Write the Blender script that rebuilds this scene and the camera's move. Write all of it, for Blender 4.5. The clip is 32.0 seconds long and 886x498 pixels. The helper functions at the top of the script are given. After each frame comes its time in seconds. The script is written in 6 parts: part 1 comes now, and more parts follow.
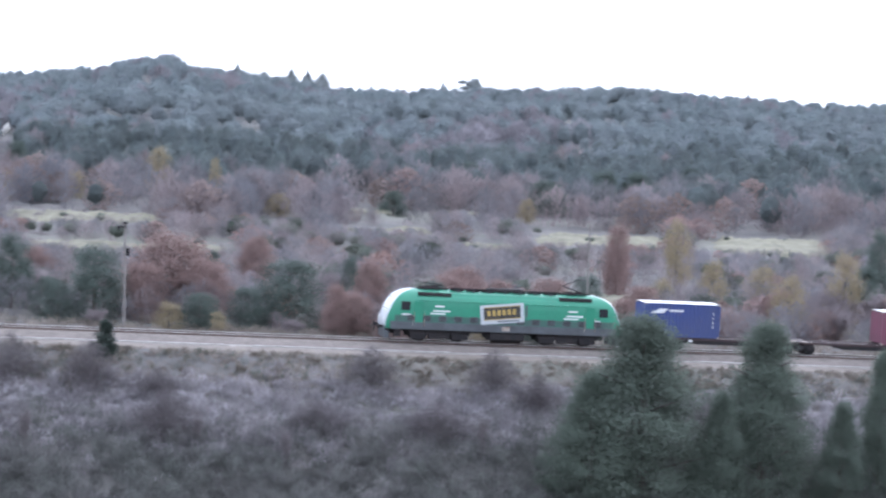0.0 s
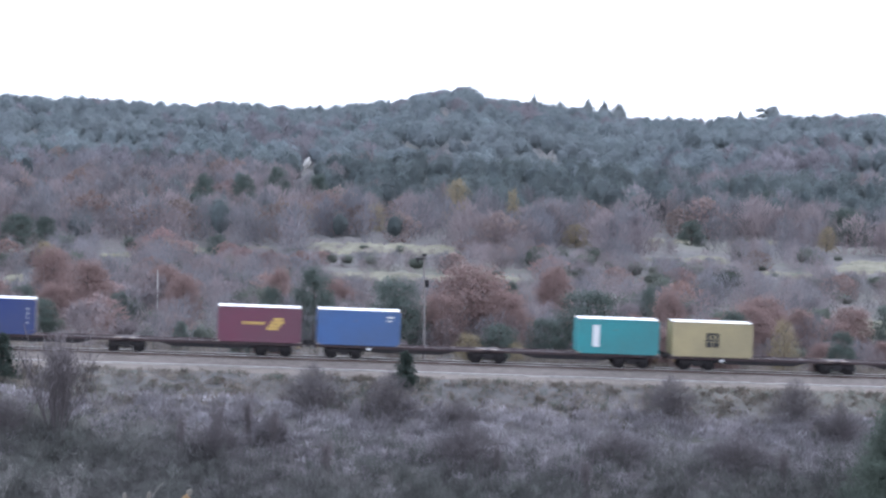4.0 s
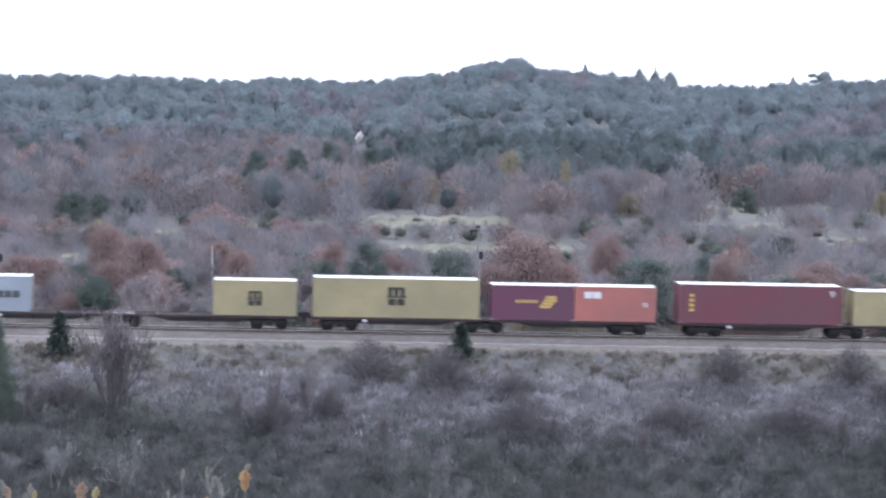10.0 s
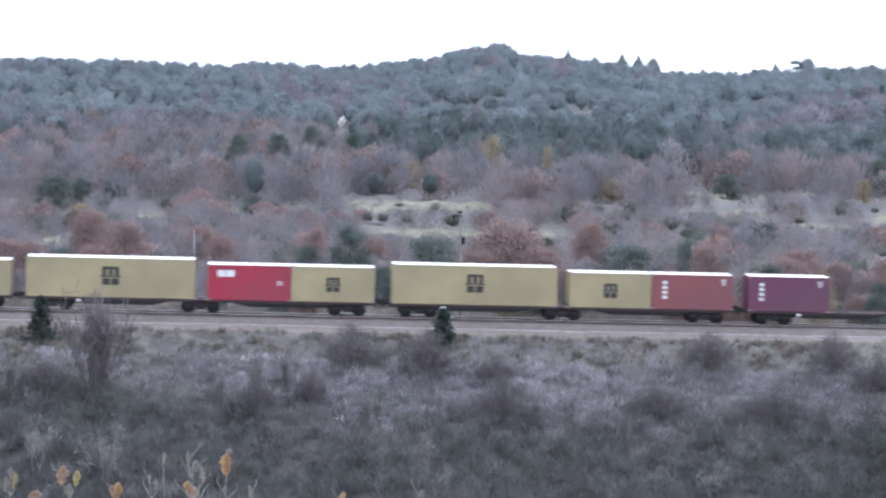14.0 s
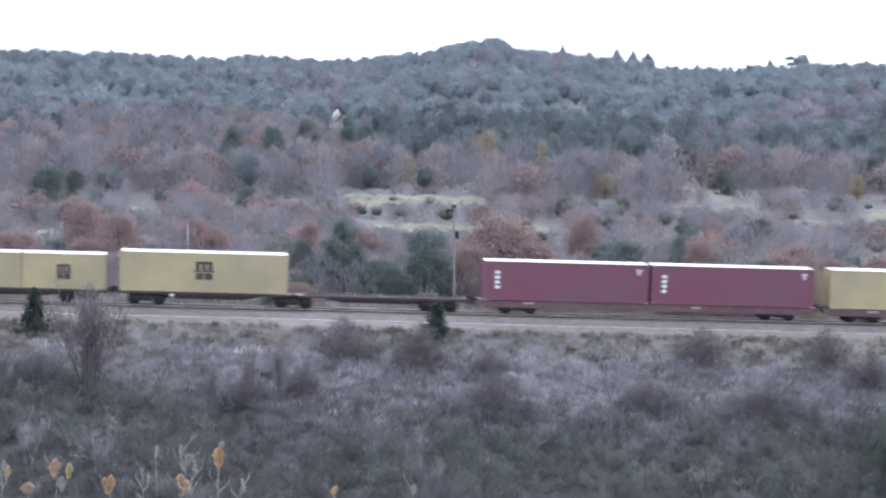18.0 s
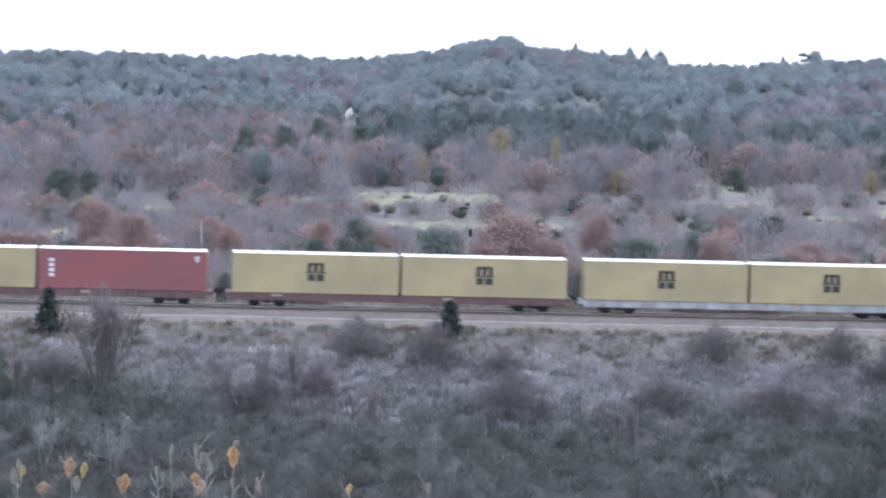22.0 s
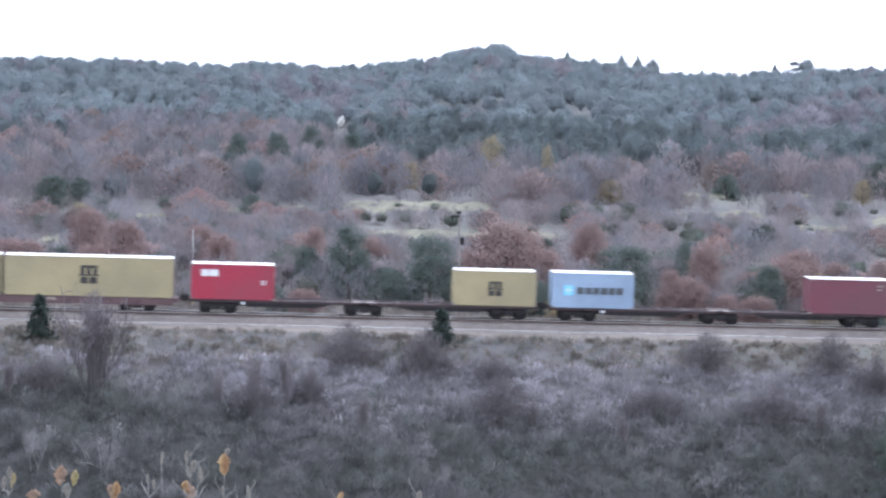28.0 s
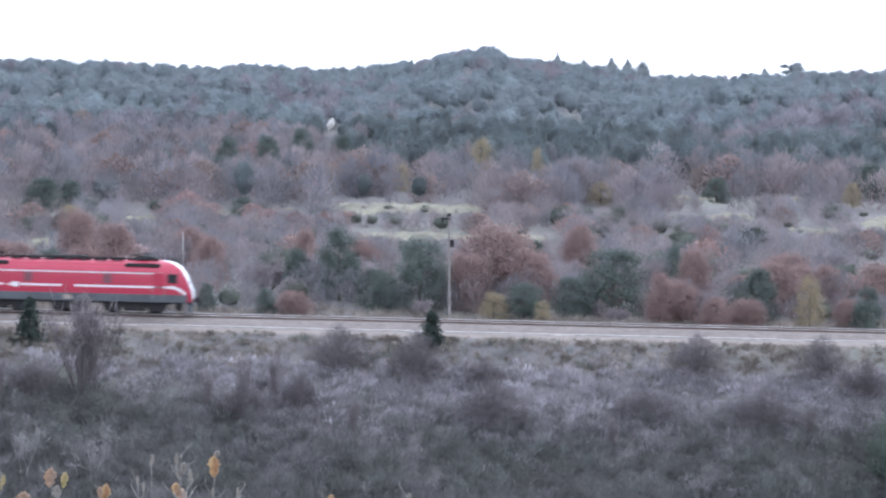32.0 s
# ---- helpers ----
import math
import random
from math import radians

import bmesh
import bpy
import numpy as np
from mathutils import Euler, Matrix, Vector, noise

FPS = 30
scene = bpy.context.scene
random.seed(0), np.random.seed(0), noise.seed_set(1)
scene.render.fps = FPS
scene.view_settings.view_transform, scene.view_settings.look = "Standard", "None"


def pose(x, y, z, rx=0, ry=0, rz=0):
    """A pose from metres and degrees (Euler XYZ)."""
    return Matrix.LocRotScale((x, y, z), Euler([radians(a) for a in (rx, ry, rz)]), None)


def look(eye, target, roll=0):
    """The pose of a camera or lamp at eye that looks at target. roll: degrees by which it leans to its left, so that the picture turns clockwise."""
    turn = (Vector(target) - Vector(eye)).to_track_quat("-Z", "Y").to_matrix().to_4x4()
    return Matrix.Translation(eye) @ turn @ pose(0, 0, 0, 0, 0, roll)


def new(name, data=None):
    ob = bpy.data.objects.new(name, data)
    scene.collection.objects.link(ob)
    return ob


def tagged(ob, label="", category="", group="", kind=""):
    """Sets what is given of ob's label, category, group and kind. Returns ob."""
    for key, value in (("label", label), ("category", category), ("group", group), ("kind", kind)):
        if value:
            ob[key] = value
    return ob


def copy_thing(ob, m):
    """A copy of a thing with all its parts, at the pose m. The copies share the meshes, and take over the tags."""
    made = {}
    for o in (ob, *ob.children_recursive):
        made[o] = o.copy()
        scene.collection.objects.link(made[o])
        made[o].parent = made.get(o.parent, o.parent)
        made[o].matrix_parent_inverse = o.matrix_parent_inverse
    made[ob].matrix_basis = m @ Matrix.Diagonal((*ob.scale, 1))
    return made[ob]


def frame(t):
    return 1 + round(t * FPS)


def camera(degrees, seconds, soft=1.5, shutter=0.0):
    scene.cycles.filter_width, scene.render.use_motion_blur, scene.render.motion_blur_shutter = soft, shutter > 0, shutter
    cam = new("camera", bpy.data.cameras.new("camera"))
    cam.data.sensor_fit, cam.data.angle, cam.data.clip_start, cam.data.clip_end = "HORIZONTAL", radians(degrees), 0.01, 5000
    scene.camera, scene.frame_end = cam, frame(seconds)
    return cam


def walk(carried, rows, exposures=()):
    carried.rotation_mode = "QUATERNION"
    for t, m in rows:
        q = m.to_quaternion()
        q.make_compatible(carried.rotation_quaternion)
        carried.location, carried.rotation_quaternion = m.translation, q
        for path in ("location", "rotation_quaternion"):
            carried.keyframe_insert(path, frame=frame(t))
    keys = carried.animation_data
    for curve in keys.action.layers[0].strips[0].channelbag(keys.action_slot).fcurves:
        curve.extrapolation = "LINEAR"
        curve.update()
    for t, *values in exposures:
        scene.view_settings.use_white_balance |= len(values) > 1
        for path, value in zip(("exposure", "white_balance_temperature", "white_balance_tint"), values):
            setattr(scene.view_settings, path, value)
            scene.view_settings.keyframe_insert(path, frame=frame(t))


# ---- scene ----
# A goods train passes on a graded line along a hillside, seen across a small valley from a bank about 190 m away.
EYE = Vector((0.0, 0.0, 18.9))

# time, turn to the left, tilt, lean to the left
VIEW = [
    (0, -7.286, -3.746, 2.089), (0.5, -5.868, -3.850, 2.298), (1, -4.797, -3.708, 2.412), (1.5, -3.388, -3.505, 2.065), (2, -1.634, -3.415, 1.509),
    (2.5, -0.683, -3.429, 1.427), (4.5, -0.413, -3.220, 1.034), (5, 0.064, -3.387, 0.801), (5.5, 0.177, -3.508, 0.741), (6, 0.275, -3.355, 0.517),
    (6.5, 0.572, -3.526, 0.387), (7, 0.673, -3.660, 0.347), (7.5, 0.729, -3.551, 0.191), (8, 1.006, -3.526, -0.238), (8.5, 1.160, -3.817, -0.018),
    (9, 0.735, -3.858, 0.110), (9.5, 0.561, -3.702, 0.119), (10, 0.657, -3.898, 0.137), (10.5, 0.797, -4.054, 0.124), (11, 0.690, -4.058, 0.246),
    (11.5, 0.488, -3.969, 0.258), (12, 0.334, -4.081, 0.351), (12.5, 0.382, -4.159, 0.292), (13, 0.186, -4.295, 0.482), (13.5, 0.086, -4.214, 0.487),
    (14, 0.251, -4.229, 0.392), (14.5, 0.322, -4.236, 0.471), (16.5, 0.243, -4.311, 0.576), (17, 0.088, -4.299, 0.628), (17.5, 0.032, -4.287, 0.681),
    (18, 0.107, -4.360, 0.692), (18.5, 0.223, -4.400, 0.687), (19, 0.151, -4.333, 0.760), (19.5, -0.000, -4.171, 0.884), (20, 0.135, -4.305, 0.689),
    (20.5, 0.375, -4.372, 0.557), (21, 0.393, -4.486, 0.467), (21.5, 0.260, -4.351, 0.512), (22, 0.415, -4.407, 0.433), (22.5, 0.532, -4.444, 0.388),
    (23, 0.654, -4.497, 0.269), (23.5, 0.563, -4.426, 0.423), (24, 0.452, -4.322, 0.400), (24.5, 0.478, -4.360, 0.378), (25, 0.568, -4.419, 0.368),
    (25.5, 0.495, -4.370, 0.468), (27.5, 0.347, -4.278, 0.553), (28, 0.225, -4.223, 0.560), (28.5, 0.223, -4.270, 0.474), (29, 0.273, -4.252, 0.460),
    (29.5, 0.206, -4.222, 0.539), (30, 0.108, -4.189, 0.548), (30.5, 0.175, -4.218, 0.493), (31, 0.204, -4.246, 0.470), (31.5, 0.163, -4.215, 0.525),
    (32, -0.000, -4.169, 0.600),
]
# the train's way along the line, metres from its place at the start
TRAVEL = [
    (0, -0.00), (0.5, 9.19), (1, 18.45), (1.5, 27.67), (2, 36.92), (2.5, 46.09), (4.5, 83.03), (5, 92.31),
    (5.5, 101.53), (6, 110.76), (6.5, 119.94), (7, 129.16), (7.5, 138.33), (8, 147.55), (8.5, 156.70), (9, 165.87),
    (9.5, 174.96), (10, 184.10), (10.5, 193.22), (11, 202.40), (11.5, 211.50), (12, 220.65), (12.5, 229.72), (13, 238.85),
    (13.5, 247.89), (14, 256.98), (14.5, 265.96), (16.5, 302.03), (17, 311.09), (17.5, 320.10), (18, 329.15), (18.5, 338.13),
    (19, 347.13), (19.5, 356.07), (20, 365.05), (20.5, 374.01), (21, 383.00), (21.5, 391.95), (22, 400.92), (22.5, 409.83),
    (23, 418.76), (23.5, 427.66), (24, 436.60), (24.5, 445.50), (25, 454.41), (25.5, 463.25), (27.5, 498.61), (28, 507.46),
    (28.5, 516.27), (29, 525.12), (29.5, 533.93), (30, 542.77), (30.5, 551.58), (31, 560.38), (31.5, 569.15), (32, 577.93),
]

def aim(yaw, pitch):
    a, b = radians(yaw), radians(pitch)
    return EYE + Vector((-math.sin(a) * math.cos(b), math.cos(a) * math.cos(b), math.sin(b)))


cam = camera(19.78, 32.0, soft=2.35, shutter=0.5)
walk(cam, [(t, look(EYE, aim(yaw, pitch), lean)) for t, yaw, pitch, lean in VIEW], exposures=((0, 1.36, 5650, 14), (5, 1.1, 5650, 14), (12, 1.24, 5650, 14), (19, 1.36, 5650, 14), (32, 1.38, 5650, 14)))

# ---- light: a bright overcast sky with a broad weak sun ----
world = bpy.data.worlds.new("overcast_sky")
scene.world = world
world.use_nodes = True
wn, wl = world.node_tree.nodes, world.node_tree.links
wn.clear()
sky = wn.new("ShaderNodeTexSky")
sky.sky_type, sky.sun_disc = "NISHITA", False
sky.sun_elevation, sky.sun_rotation = radians(28), radians(40)
sky.air_density, sky.dust_density = 1.0, 3.0
calm = wn.new("ShaderNodeHueSaturation")
calm.inputs["Saturation"].default_value = 0.3
cloud = wn.new("ShaderNodeMix")
cloud.data_type, cloud.inputs["Factor"].default_value = "RGBA", 0.8
cloud.inputs["B"].default_value = (11.4, 11.9, 12.6, 1)
back = wn.new("ShaderNodeBackground")
back.inputs["Strength"].default_value = 0.105
wo = wn.new("ShaderNodeOutputWorld")
wl.new(sky.outputs[0], calm.inputs["Color"])
wl.new(calm.outputs[0], cloud.inputs["A"])
wl.new(cloud.outputs["Result"], back.inputs["Color"])
wl.new(back.outputs[0], wo.inputs["Surface"])

sun = new("sun", bpy.data.lights.new("sun", "SUN"))
sun.data.energy, sun.data.angle, sun.data.color = 0.7, radians(25), (1.0, 0.96, 0.9)
sun.matrix_world = look((0, 0, 300), (-150, -180, 150))


# ---- materials ----
def mat(name, color, rough=0.8, metal=0.0, vary=0.25, scale=3.0, tint=None, fine=25.0, bump=0.3, spec=0.4, coarse=None, island=0.0):
    """A surface of one base colour with patches at two scales, a second tint, fine relief."""
    m = bpy.data.materials.new(name)
    m.use_nodes = True
    n, l = m.node_tree.nodes, m.node_tree.links
    b = n["Principled BSDF"]
    b.inputs["Roughness"].default_value, b.inputs["Metallic"].default_value = rough, metal
    b.inputs["Specular IOR Level"].default_value = spec
    co = n.new("ShaderNodeTexCoord")
    n1 = n.new("ShaderNodeTexNoise")
    n1.inputs["Scale"].default_value, n1.inputs["Detail"].default_value = scale, 5
    n2 = n.new("ShaderNodeTexNoise")
    n2.inputs["Scale"].default_value, n2.inputs["Detail"].default_value = fine, 3
    for q in (n1, n2):
        l.new(co.outputs["Object"], q.inputs["Vector"])
    t = tint or tuple(c * (1 - 1.6 * vary) for c in color)
    r1 = n.new("ShaderNodeMapRange")
    r1.inputs["From Min"].default_value, r1.inputs["From Max"].default_value = 0.35, 0.65
    l.new(n1.outputs["Fac"], r1.inputs["Value"])
    mix = n.new("ShaderNodeMix")
    mix.data_type = "RGBA"
    mix.inputs["A"].default_value, mix.inputs["B"].default_value = (*color, 1), (*t, 1)
    l.new(r1.outputs["Result"], mix.inputs["Factor"])
    hsv = n.new("ShaderNodeHueSaturation")
    r2 = n.new("ShaderNodeMapRange")
    r2.inputs["From Min"].default_value, r2.inputs["From Max"].default_value = 0.3, 0.7
    r2.inputs["To Min"].default_value, r2.inputs["To Max"].default_value = 1 - vary, 1 + vary
    l.new(n2.outputs["Fac"], r2.inputs["Value"])
    value = r2.outputs["Result"]
    if island:
        geo = n.new("ShaderNodeNewGeometry")
        r3 = n.new("ShaderNodeMapRange")
        r3.inputs["To Min"].default_value, r3.inputs["To Max"].default_value = 1 - island, 1 + island
        l.new(geo.outputs["Random Per Island"], r3.inputs["Value"])
        mul = n.new("ShaderNodeMath")
        mul.operation = "MULTIPLY"
        l.new(value, mul.inputs[0])
        l.new(r3.outputs["Result"], mul.inputs[1])
        value = mul.outputs[0]
    l.new(value, hsv.inputs["Value"])
    l.new(mix.outputs["Result"], hsv.inputs["Color"])
    if coarse:
        n3 = n.new("ShaderNodeTexNoise")
        n3.inputs["Scale"].default_value, n3.inputs["Detail"].default_value = coarse[0], 4
        l.new(co.outputs["Object"], n3.inputs["Vector"])
        r4 = n.new("ShaderNodeMapRange")
        r4.inputs["From Min"].default_value, r4.inputs["From Max"].default_value = coarse[2], coarse[3]
        l.new(n3.outputs["Fac"], r4.inputs["Value"])
        m3 = n.new("ShaderNodeMix")
        m3.data_type = "RGBA"
        m3.inputs["B"].default_value = (*coarse[1], 1)
        l.new(r4.outputs["Result"], m3.inputs["Factor"])
        l.new(hsv.outputs["Color"], m3.inputs["A"])
        l.new(m3.outputs["Result"], b.inputs["Base Color"])
    else:
        l.new(hsv.outputs["Color"], b.inputs["Base Color"])
    if bump:
        bp = n.new("ShaderNodeBump")
        bp.inputs["Strength"].default_value, bp.inputs["Distance"].default_value = bump, 0.02
        l.new(n2.outputs["Fac"], bp.inputs["Height"])
        l.new(bp.outputs["Normal"], b.inputs["Normal"])
    return m


def paint(name, color, rough=0.45, vary=0.06, rust=0.25):
    """Weathered sheet-steel paint: faded patches, grime and a few rust stains."""
    color = tuple(c * 0.71 for c in color)
    grime = tuple(c * 0.72 + 0.02 for c in color)
    return mat(name, color, rough, 0.0, vary, 0.35, grime, 6.0, 0.05, 0.5, (1.1, (0.16, 0.085, 0.05), 0.66, 0.66 + rust))


# ---- mesh helpers ----
def part(name, bm, material, parent, label=""):
    me = bpy.data.meshes.new(name)
    bm.to_mesh(me)
    bm.free()
    me.materials.append(material)
    ob = new(name, me)
    ob.parent = parent
    if label:
        tagged(ob, label)
    return ob


def box(bm, x0, x1, y0, y1, z0, z1, cut=0.0):
    """A box with its long edges chamfered by cut."""
    x0, x1, y0, y1, z0, z1 = min(x0, x1), max(x0, x1), min(y0, y1), max(y0, y1), min(z0, z1), max(z0, z1)
    if cut <= 0:
        v = [bm.verts.new((x, y, z)) for x in (x0, x1) for y in (y0, y1) for z in (z0, z1)]
        for f in ((0, 1, 3, 2), (4, 6, 7, 5), (0, 4, 5, 1), (2, 3, 7, 6), (0, 2, 6, 4), (1, 5, 7, 3)):
            bm.faces.new([v[i] for i in f])
        return
    c = cut
    ring = [(y0 + c, z0), (y1 - c, z0), (y1, z0 + c), (y1, z1 - c), (y1 - c, z1), (y0 + c, z1), (y0, z1 - c), (y0, z0 + c)]
    a = [bm.verts.new((x0, y, z)) for y, z in ring]
    b = [bm.verts.new((x1, y, z)) for y, z in ring]
    for i in range(8):
        bm.faces.new((a[i], b[i], b[(i + 1) % 8], a[(i + 1) % 8])[::-1])
    bm.faces.new(a)
    bm.faces.new(b[::-1])


def tube(bm, p, q, r0, r1=None, n=8):
    """A tapered round bar from p to q."""
    p, q = Vector(p), Vector(q)
    r1 = r0 if r1 is None else r1
    d = (q - p).normalized()
    s = d.orthogonal().normalized()
    w = d.cross(s)
    a = [bm.verts.new(p + (s * math.cos(k) + w * math.sin(k)) * r0) for k in (2 * math.pi * i / n for i in range(n))]
    b = [bm.verts.new(q + (s * math.cos(k) + w * math.sin(k)) * r1) for k in (2 * math.pi * i / n for i in range(n))]
    for i in range(n):
        bm.faces.new((a[i], a[(i + 1) % n], b[(i + 1) % n], b[i]))
    bm.faces.new(a[::-1])
    bm.faces.new(b)


def one(shape, *args, **more):
    bm = bmesh.new()
    shape(bm, *args, **more)
    return bm


def boxes(*list_of):
    bm = bmesh.new()
    for b in list_of:
        box(bm, *b)
    return bm


def arrays(name, verts, faces, material, parent=None, smooth=False, normals=None):
    """A mesh from numpy arrays: verts n x 3, faces m x 3 or m x 4. normals: rounded shading of a crown, one for each corner point."""
    me = bpy.data.meshes.new(name)
    k = faces.shape[1]
    me.vertices.add(len(verts))
    me.vertices.foreach_set("co", np.ascontiguousarray(verts, dtype=np.float32).ravel())
    me.loops.add(faces.size)
    me.loops.foreach_set("vertex_index", np.ascontiguousarray(faces, dtype=np.int32).ravel())
    me.polygons.add(len(faces))
    me.polygons.foreach_set("loop_start", np.arange(0, faces.size, k, dtype=np.int32))
    me.polygons.foreach_set("use_smooth", np.full(len(faces), smooth))
    me.update(calc_edges=True)
    if normals is not None:
        me.attributes.new("custom_normal", "FLOAT_VECTOR", "POINT").data.foreach_set("vector", np.ascontiguousarray(normals, dtype=np.float32).ravel())
    me.materials.append(material)
    ob = new(name, me)
    ob.parent = parent
    return ob


# ---- the line: a straight track on a falling grade ----
TURN, GRADE = radians(4.7), -0.0215
ALONG = Vector((math.cos(TURN), math.sin(TURN), 0))
ACROSS = Vector((-math.sin(TURN), math.cos(TURN), 0))
START = Vector((0.055, 186.42, 0.0)) + ACROSS * 0.75


def on_line(u, v=0.0, z=0.0):
    """A pose on the track: u metres along it, v away from the viewer, z over the rail heads."""
    p = START + ALONG * u + ACROSS * v
    return pose(p.x, p.y, GRADE * u, 0, math.degrees(math.atan(-GRADE)), math.degrees(TURN)) @ pose(0, 0, z)


def smooth(a, b, x):
    k = np.clip((x - a) / (b - a), 0, 1)
    return k * k * (3 - 2 * k)


# hill crest: bearing (sideways per metre of depth) and rise over the eye per metre of depth, of the tree tops
CREST = [(-0.5, -0.004), (-0.3, 0.0), (-0.16, 0.0), (-0.13, -0.0003), (-0.1, -0.0022), (-0.075, -0.0008), (-0.05, -0.0028), (-0.02, 0.0), (-0.0103, 0.0008), (-0.0037, 0.0028), (0.0052, 0.0048), (0.0119, 0.0065),
         (0.0186, 0.0064), (0.0215, 0.005), (0.0228, 0.0036), (0.025, 0.0024), (0.04, 0.0014), (0.07, -0.0014), (0.083, -0.0035), (0.103, -0.004), (0.15, -0.0017), (0.2, 0.0004), (0.245, -0.0016),
         (0.29, -0.0034), (0.31, -0.0019), (0.6, -0.004)]
CREST_B, CREST_E = np.array([c[0] for c in CREST]), np.array([c[1] for c in CREST])
# ground over or under the rails, by the distance across the track
SECTION = [(-400, 19), (-215, 17.6), (-187, 17.2), (-178, 16.4), (-166, 13.4), (-126, 2.5), (-78, -9.3), (-42, -10.6), (-36, -10.2), (-24, -5.6),
           (-9.6, -0.85), (-8.0, -0.58), (-3.0, -0.56), (2.6, -0.56), (4.5, -1.1), (15, -1.2), (70, -1.7), (135, -1.7), (235, -1.4), (400, 0.2)]
SECTION_V, SECTION_Z = np.array([c[0] for c in SECTION], dtype=float), np.array([c[1] for c in SECTION], dtype=float)


def wave(x, y, s, seed=0.0):
    """Cheap smooth unevenness between -1 and 1, of size s metres."""
    a, b = x / s * 6.283, y / s * 6.283
    return (np.sin(a + 1.3 * np.sin(0.7 * b + seed) + seed * 2.1) + np.sin(b * 1.1 + 1.7 * np.sin(0.6 * a - seed) + 0.5)
            + np.sin(0.63 * a + 0.81 * b + 3.1 * seed)) / 3


def height(x, y):
    """The ground's height at x, y (arrays)."""
    x, y = np.asarray(x, dtype=float), np.asarray(y, dtype=float)
    dx, dy = x - START.x, y - START.y
    u, v = dx * ALONG.x + dy * ALONG.y, dx * ACROSS.x + dy * ACROSS.y
    base = np.interp(v, SECTION_V, SECTION_Z)
    near = smooth(-60, -36, v) * (1 - smooth(25, 160, v))
    z = base + GRADE * np.clip(u, -900, 900) * near
    away = smooth(-8.5, -11, v) * (1 - smooth(-90, -110, v)) + smooth(4, 14, v)
    z = z + 0.35 * wave(u, v, 9.0, 1.0) * away + 0.16 * wave(u, v, 3.1, 2.0) * away
    far = smooth(235, 815, v)
    b = np.clip(x / np.maximum(y, 50), -0.45, 0.6)
    top = EYE.z + 1000 * np.interp(b, CREST_B, CREST_E) - 5.9
    z = z * (1 - far) + np.where(v > 235, far * top, 0)
    z = z + np.where(v > 200, 1.6 * wave(u, v, 150, 3.0) * smooth(200, 330, v) * (1 - smooth(650, 800, v)), 0)
    return z - 45 * smooth(860, 1300, v)


# ---- surfaces of the train and the line ----
M_YELLOW = paint("ochre_container_paint", (0.45, 0.375, 0.205))
M_BLUE = paint("navy_container_paint", (0.03, 0.055, 0.21))
M_BLUE2 = paint("mid_blue_container_paint", (0.07, 0.15, 0.36))
M_TURQ = paint("turquoise_container_paint", (0.05, 0.31, 0.33))
M_MAROON = paint("maroon_container_paint", (0.18, 0.052, 0.088))
M_PURPLE = paint("plum_container_paint", (0.16, 0.045, 0.094))
M_BROWN = paint("red_brown_container_paint", (0.195, 0.055, 0.075))
M_ROSE = paint("faded_red_container_paint", (0.275, 0.08, 0.088))
M_RED = paint("bright_red_container_paint", (0.42, 0.025, 0.06))
M_ORANGE = paint("salmon_container_paint", (0.5, 0.175, 0.145))
M_GREY = paint("pale_grey_container_paint", (0.42, 0.46, 0.52))
M_SKY = paint("pale_blue_container_paint", (0.36, 0.47, 0.62))
M_STEEL = mat("weathered_dark_steel", (0.021, 0.02, 0.022), 0.85, 0.0, 0.3, 2.0, (0.031, 0.027, 0.027), 20.0, 0.2, 0.15)
M_WAGON = mat("rusty_brown_wagon_paint", (0.04, 0.03, 0.033), 0.75, 0.0, 0.25, 1.2, (0.06, 0.042, 0.041), 14.0, 0.15, 0.2)
M_WAGON_GREY = mat("grey_wagon_paint", (0.3, 0.32, 0.34), 0.7, 0.0, 0.2, 1.2, (0.2, 0.19, 0.19), 14.0, 0.15)
M_SILL = mat("brown_red_sill_paint", (0.076, 0.042, 0.047), 0.7, 0.0, 0.25, 0.8, (0.105, 0.064, 0.062), 9.0, 0.15)
M_TREAD = mat("polished_wheel_steel", (0.4, 0.38, 0.37), 0.35, 0.9, 0.15, 4.0, None, 30.0, 0.1)
M_CAST = mat("galvanised_corner_steel", (0.33, 0.31, 0.28), 0.6, 0.2, 0.25, 5.0, (0.2, 0.13, 0.09), 30.0, 0.2)
# sky glare on the roofs as a pale colour, whatever the container's paint
M_ROOF = mat("sky_glare_roof_sheet", (0.62, 0.62, 0.6), 0.32, 0.0, 0.08, 0.6, (0.5, 0.48, 0.45), 5.0, 0.03, 0.6)
M_WHITE = mat("white_vinyl", (0.6, 0.6, 0.6), 0.5, 0.0, 0.06, 1.5, None, 8.0, 0.02)
M_BLACK = mat("black_vinyl", (0.04, 0.037, 0.033), 0.55, 0.0, 0.2, 2.0, None, 8.0, 0.02)
M_GOLD = mat("golden_yellow_vinyl", (0.5, 0.33, 0.1), 0.5, 0.0, 0.08, 1.5, None, 8.0, 0.02)
M_LIGHTBLUE = mat("light_blue_vinyl", (0.2, 0.55, 0.75), 0.5, 0.0, 0.08, 1.5, None, 8.0, 0.02)
M_GREEN = mat("green_locomotive_paint", (0.022, 0.185, 0.108), 0.4, 0.0, 0.06, 0.5, (0.022, 0.165, 0.1), 5.0, 0.02, 0.5)
M_LRED = mat("red_locomotive_paint", (0.31, 0.02, 0.046), 0.38, 0.0, 0.06, 0.5, (0.29, 0.018, 0.042), 5.0, 0.02, 0.5)
